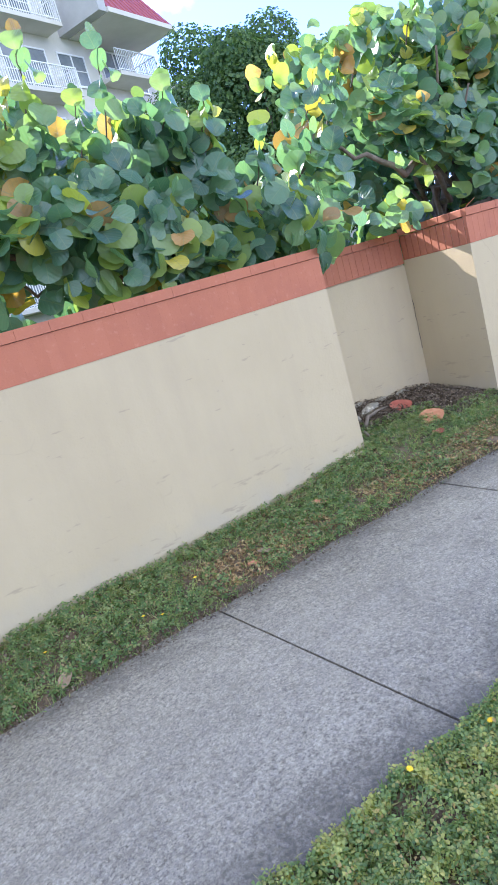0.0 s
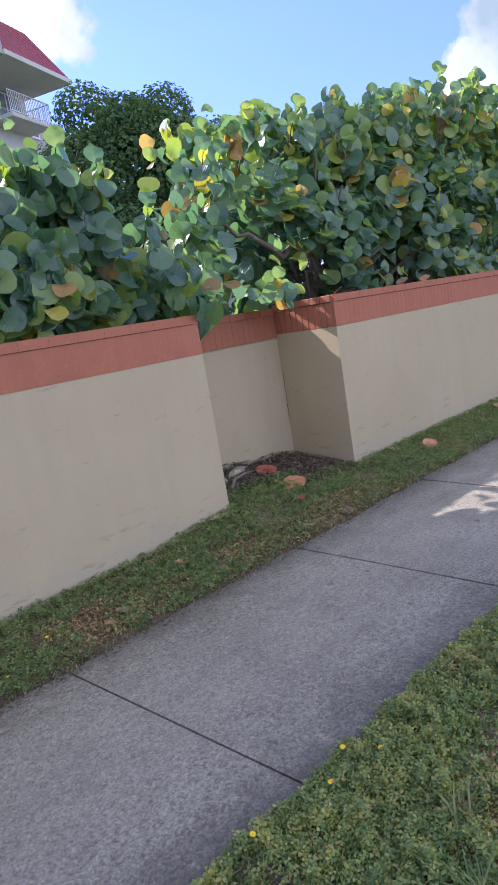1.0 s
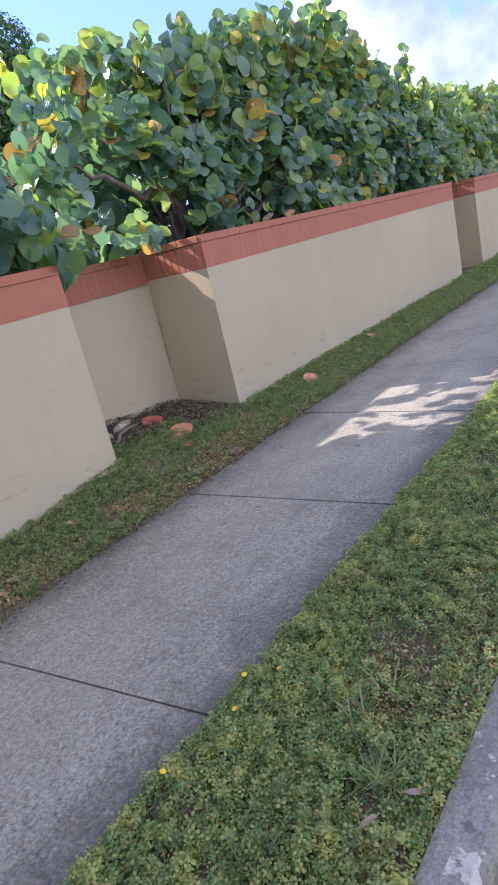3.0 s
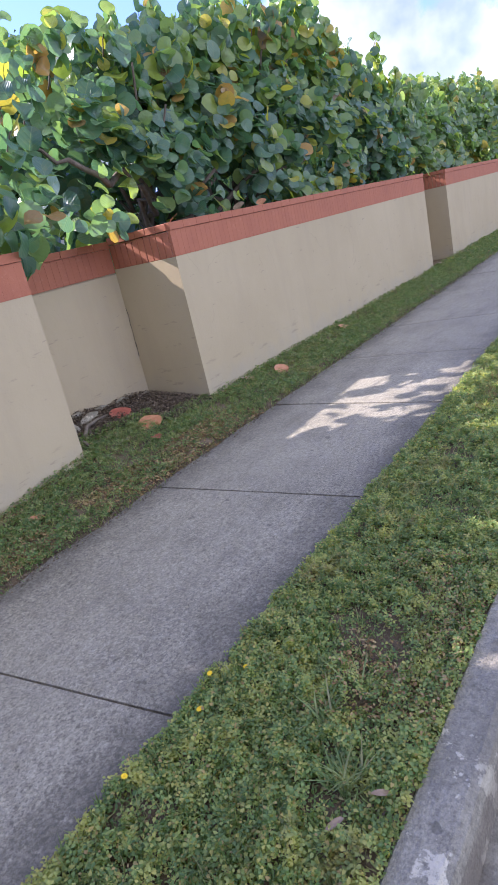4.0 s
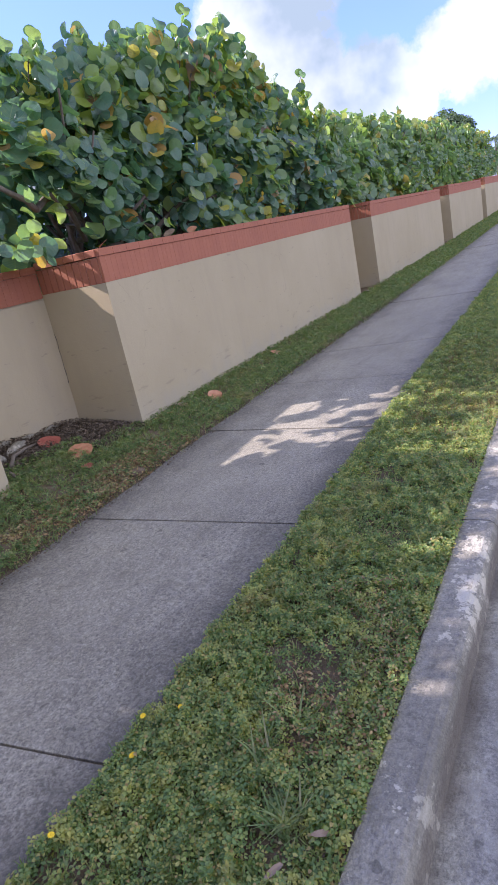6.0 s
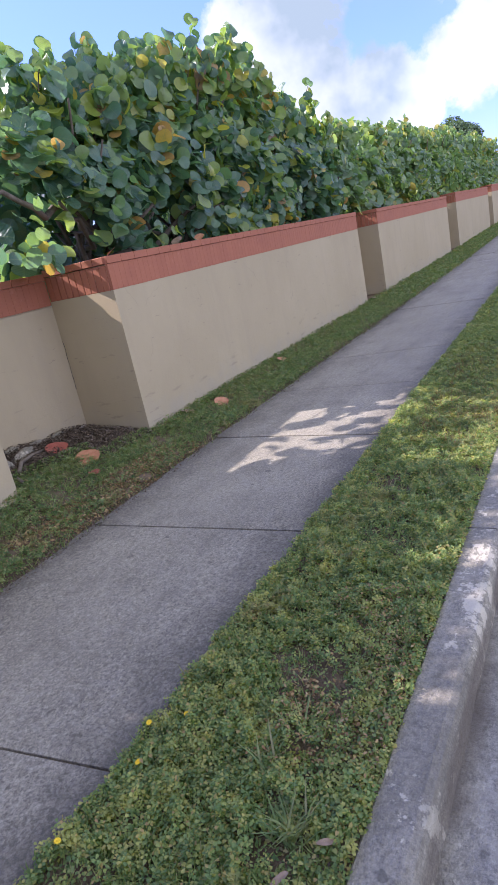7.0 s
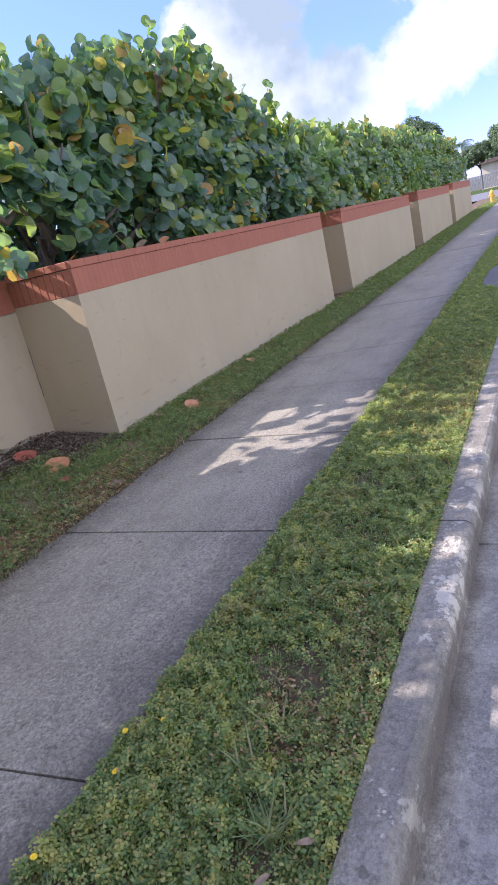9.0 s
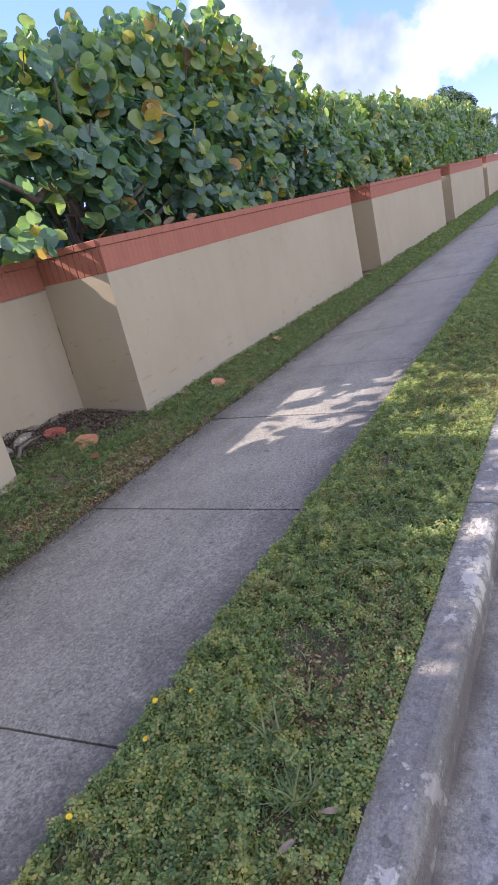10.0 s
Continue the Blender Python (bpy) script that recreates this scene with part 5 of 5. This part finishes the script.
def fallen_leaf(x, y, size, mat, label, z=None, rx=0, ry=0, rz=0, slim=1.0):
    T, F, UV = TEMPLATE
    T = T.copy()
    T[:, 0] *= slim
    T[:, 1] -= 0.5
    T[:, 2] = T[:, 2] * (0.6 if slim > 0.5 else 0.4) + 0.03
    ob = raw("fallen_leaf", T * size, F, mat, None, True, UV)
    zz = float(strip_height(x, y)) if y > 2 else 0.0
    ob.matrix_world = pose(x, y, zz + 0.03 if z is None else z, rx, ry, rz)
    return tagged(ob, label, "leaf")


fallen_leaf(4.02, 3.85, 0.21, DRYLEAF, "large pale orange sea grape leaf fallen on the grass", rx=26, rz=-45)
fallen_leaf(4.1, 4.27, 0.2, REDLEAF, "large dull red sea grape leaf fallen in the recess", rx=22, ry=5, rz=-40)
fallen_leaf(3.73, 3.53, 0.1, REDLEAF, "small red-brown fallen leaf on the grass", rx=10, rz=10)
fallen_leaf(2.39, 3.43, 0.13, DRYLEAF, "curled rusty brown leaf lying in the weeds", rx=20, rz=60, slim=0.6)
fallen_leaf(5.7, 3.46, 0.16, DRYLEAF, "curled tan-orange leaf leaning at the wall's foot", rx=40, rz=-20)
fallen_leaf(5.38, 3.66, 0.17, TANLEAF, "broken tan leaf at the wall's foot", rx=25, rz=30, slim=0.7)
fallen_leaf(7.5, 3.55, 0.16, DRYLEAF, "rusty fallen leaf at the wall's foot", rx=30, rz=15)
fallen_leaf(12.35, 3.7, 0.2, TANLEAF, "tan fallen leaf by the wall's corner", rx=25, rz=15)
fallen_leaf(1.29, 0.63, 0.06, TANLEAF, "narrow dry tan leaf on the clover", z=0.03, rx=10, rz=30, slim=0.35)
fallen_leaf(1.16, 0.71, 0.065, TANLEAF, "narrow dry tan leaf on the clover", z=0.03, rx=-8, rz=55, slim=0.3)
fallen_leaf(0.42, 3.02, 0.1, TANLEAF, "curled tan leaf at the sidewalk's edge", rx=20, rz=-35, slim=0.7)
fallen_leaf(1.75, 3.2, 0.1, TANLEAF, "dry tan leaf on bare soil", rx=10, rz=35, slim=0.6)
fallen_leaf(1.62, 3.12, 0.09, DRYLEAF, "dry brown leaf on bare soil", rx=15, rz=85, slim=0.6)

rr = random.Random(5)


def stone(x, y, sx, sy, sz, label, name="stone", mat=None, rz=0.0):
    bm = bmesh.new()
    bmesh.ops.create_icosphere(bm, subdivisions=3, radius=1.0)
    for v in bm.verts:
        v.co *= 1 + 0.28 * noise.noise(v.co * 1.6 + Vector((x, y, 0))) + 0.1 * noise.noise(v.co * 5)
        v.co = Vector((v.co.x * sx, v.co.y * sy, v.co.z * sz))
    ob = part(name, bm, mat or KERB, smooth=False)
    ob.matrix_world = pose(x, y, float(strip_height(x, y)) + sz * 0.35, 0, 0, rz)
    return tagged(ob, label, name)


stone(3.85, 4.42, 0.20, 0.055, 0.045, "pale grey broken concrete chunk in the recess", "concrete_chunk", rz=25)
stone(3.55, 4.3, 0.08, 0.06, 0.05, "grey broken concrete chunk in the recess", "concrete_chunk", rz=60)
stone(3.72, 3.03, 0.07, 0.05, 0.035, "dark clod of soil at the sidewalk's edge", "soil_clod", SOIL)
stone(3.05, 3.80, 0.10, 0.03, 0.02, "pale mortar rubble along the wall's foot", "mortar_rubble", STUCCO, rz=2)
stone(2.6, 3.81, 0.07, 0.025, 0.02, "pale mortar rubble along the wall's foot", "mortar_rubble", STUCCO, rz=2)
for k in range(5):
    stone(4.75 - 0.3 * k, 4.58, 0.11, 0.035, 0.03, "pale mortar rubble along the set-back wall's foot", "mortar_rubble", rz=rr.uniform(-10, 10))


def dry_stick(pts, r, label):
    """A bent dry stick, thick at one end."""
    bm = bmesh.new()
    tube(bm, [(x, y, float(strip_height(x, y)) + dz) for x, y, dz in pts], [r * (1 - 0.6 * k / (len(pts) - 1)) for k in range(len(pts))], 7)
    return tagged(part("stick", bm, DEADWOOD, smooth=True), label, "stick")


dry_stick([(4.86, 4.0, 0.02), (4.83, 4.18, 0.035), (4.84, 4.36, 0.02), (4.76, 4.55, 0.03)], 0.016, "bent dry stick along the foot of the return wall")
dry_stick([(4.8, 4.05, 0.02), (4.7, 4.25, 0.03), (4.72, 4.5, 0.025)], 0.011, "thin dry stick on the leaf litter")
dry_stick([(3.45, 4.05, 0.03), (3.62, 4.2, 0.05), (3.85, 4.3, 0.04), (4.1, 4.38, 0.02)], 0.022, "dry grey root lying across the litter")
dry_stick([(3.35, 3.9, 0.02), (3.42, 4.15, 0.04), (3.6, 4.4, 0.03)], 0.016, "dry grey root beside the wall's end")
dry_stick([(4.35, 4.3, 0.02), (4.5, 4.22, 0.03), (4.62, 4.3, 0.02)], 0.008, "short dry stick on the leaf litter")
for x, y, size, mat, what in ((6.35, 3.98, 0.14, TANLEAF, "curled pale tan leaf caught on the wall's cap"), (6.75, 3.93, 0.12, DRYLEAF, "curled orange leaf caught on the wall's cap"), (5.15, 3.95, 0.12, DRYLEAF, "dry orange leaf lying on the wall's cap")):
    fallen_leaf(x, y, size, mat, what, z=TOP + 0.03, rx=35, ry=10, rz=40 * x)
for x, y, size, rz in ((2.3, 0.60, 0.06, 20), (2.62, 0.61, 0.07, 75), (3.3, 0.60, 0.06, 140), (1.75, 0.60, 0.05, 200), (1.55, 0.605, 0.06, 250), (4.05, 0.61, 0.07, 30)):
    fallen_leaf(x, y, size, DRYLEAF if size > 0.055 else REDLEAF, "small rusty leaf caught against the kerb's back", z=0.005, rx=18, rz=rz, slim=0.6)


def bloom():
    bm = bmesh.new()
    bmesh.ops.create_icosphere(bm, subdivisions=1, radius=0.006, matrix=Matrix.Translation((0, 0, 0.045)))
    head = part("flower_head", bm, PETAL, None)
    bm = bmesh.new()
    tube(bm, [(0, 0, -0.02), (0.004, 0, 0.02), (0, 0, 0.044)], [0.002, 0.0016, 0.0015], 5)
    stem = part("stem", bm, CLOVER, None)
    petals = []
    for k in range(9):
        bm = bmesh.new()
        a = 2 * math.pi * k / 9
        d, s = Vector((math.cos(a), math.sin(a), 0)), Vector((-math.sin(a), math.cos(a), 0))
        c = Vector((0, 0, 0.046))
        bm.faces.new([bm.verts.new(p) for p in (c + d * 0.004 - s * 0.002, c + d * 0.014 - s * 0.0055 + Vector((0, 0, 0.003)), c + d * 0.019, c + d * 0.014 + s * 0.0055 + Vector((0, 0, 0.003)), c + d * 0.004 + s * 0.002)])
        petals.append(part("petal", bm, PETAL, None))
    return [head, stem] + petals


PIECES = bloom()
first = tagged(empty("yellow_flower"), "small yellow daisy-like flower among the clover", "flower", "yellow flowers in the verge")
for o in PIECES:
    o.parent = first
spots = [(1.6, 1.275), (1.13, 1.13), (1.53, 1.385), (1.37, 1.31), (1.29, 3.25), (0.9, 3.13), (0.98, 3.04), (0.41, 3.3), (0.62, 1.25), (1.05, 1.38)]
first.matrix_world = pose(*spots[0], 0.012, 12, -8, 0)
first.scale = (0.62, 0.62, 0.62)
for x, y in spots[1:]:
    copy_thing(first, pose(x, y, 0.012 if y < 2 else float(strip_height(x, y)) + 0.04, rr.uniform(-15, 15), rr.uniform(-15, 15), rr.uniform(0, 300)))


def tuft(x, y, n, length, label):
    rs = np.random.RandomState(int(x * 100))
    a = rs.uniform(0, 6.28, n)
    tilt = rs.uniform(0.3, 1.1, n)
    at = np.stack([x + rs.normal(0, 0.02, n), y + rs.normal(0, 0.02, n), np.full(n, -0.01)], 1)
    along = np.stack([np.cos(a) * tilt, np.sin(a) * tilt, np.ones(n)], 1)
    normal = np.stack([-np.cos(a), -np.sin(a), tilt], 1)
    T = (BLADE[0] * np.array([0.55, 1, -1.3]), BLADE[1], BLADE[2])
    v, f, uv = scatter(T, at, normal, along, length * rs.uniform(0.6, 1.2, n))
    return tagged(raw("grass_tuft", v, f, GRASS, None, True, uv), label, "grass", kind="stuff")


for x, y, n, l in ((1.5, 0.91, 14, 0.14), (1.66, 0.86, 14, 0.13), (1.3, 0.74, 46, 0.13), (1.12, 0.9, 18, 0.11), (4.47, 0.72, 34, 0.13), (4.2, 0.85, 20, 0.10), (3.6, 0.75, 14, 0.08), (0.9, 0.95, 9, 0.07), (2.1, 0.72, 9, 0.07)):
    tuft(x, y, n, l, "coarse light green grass tuft in the clover")
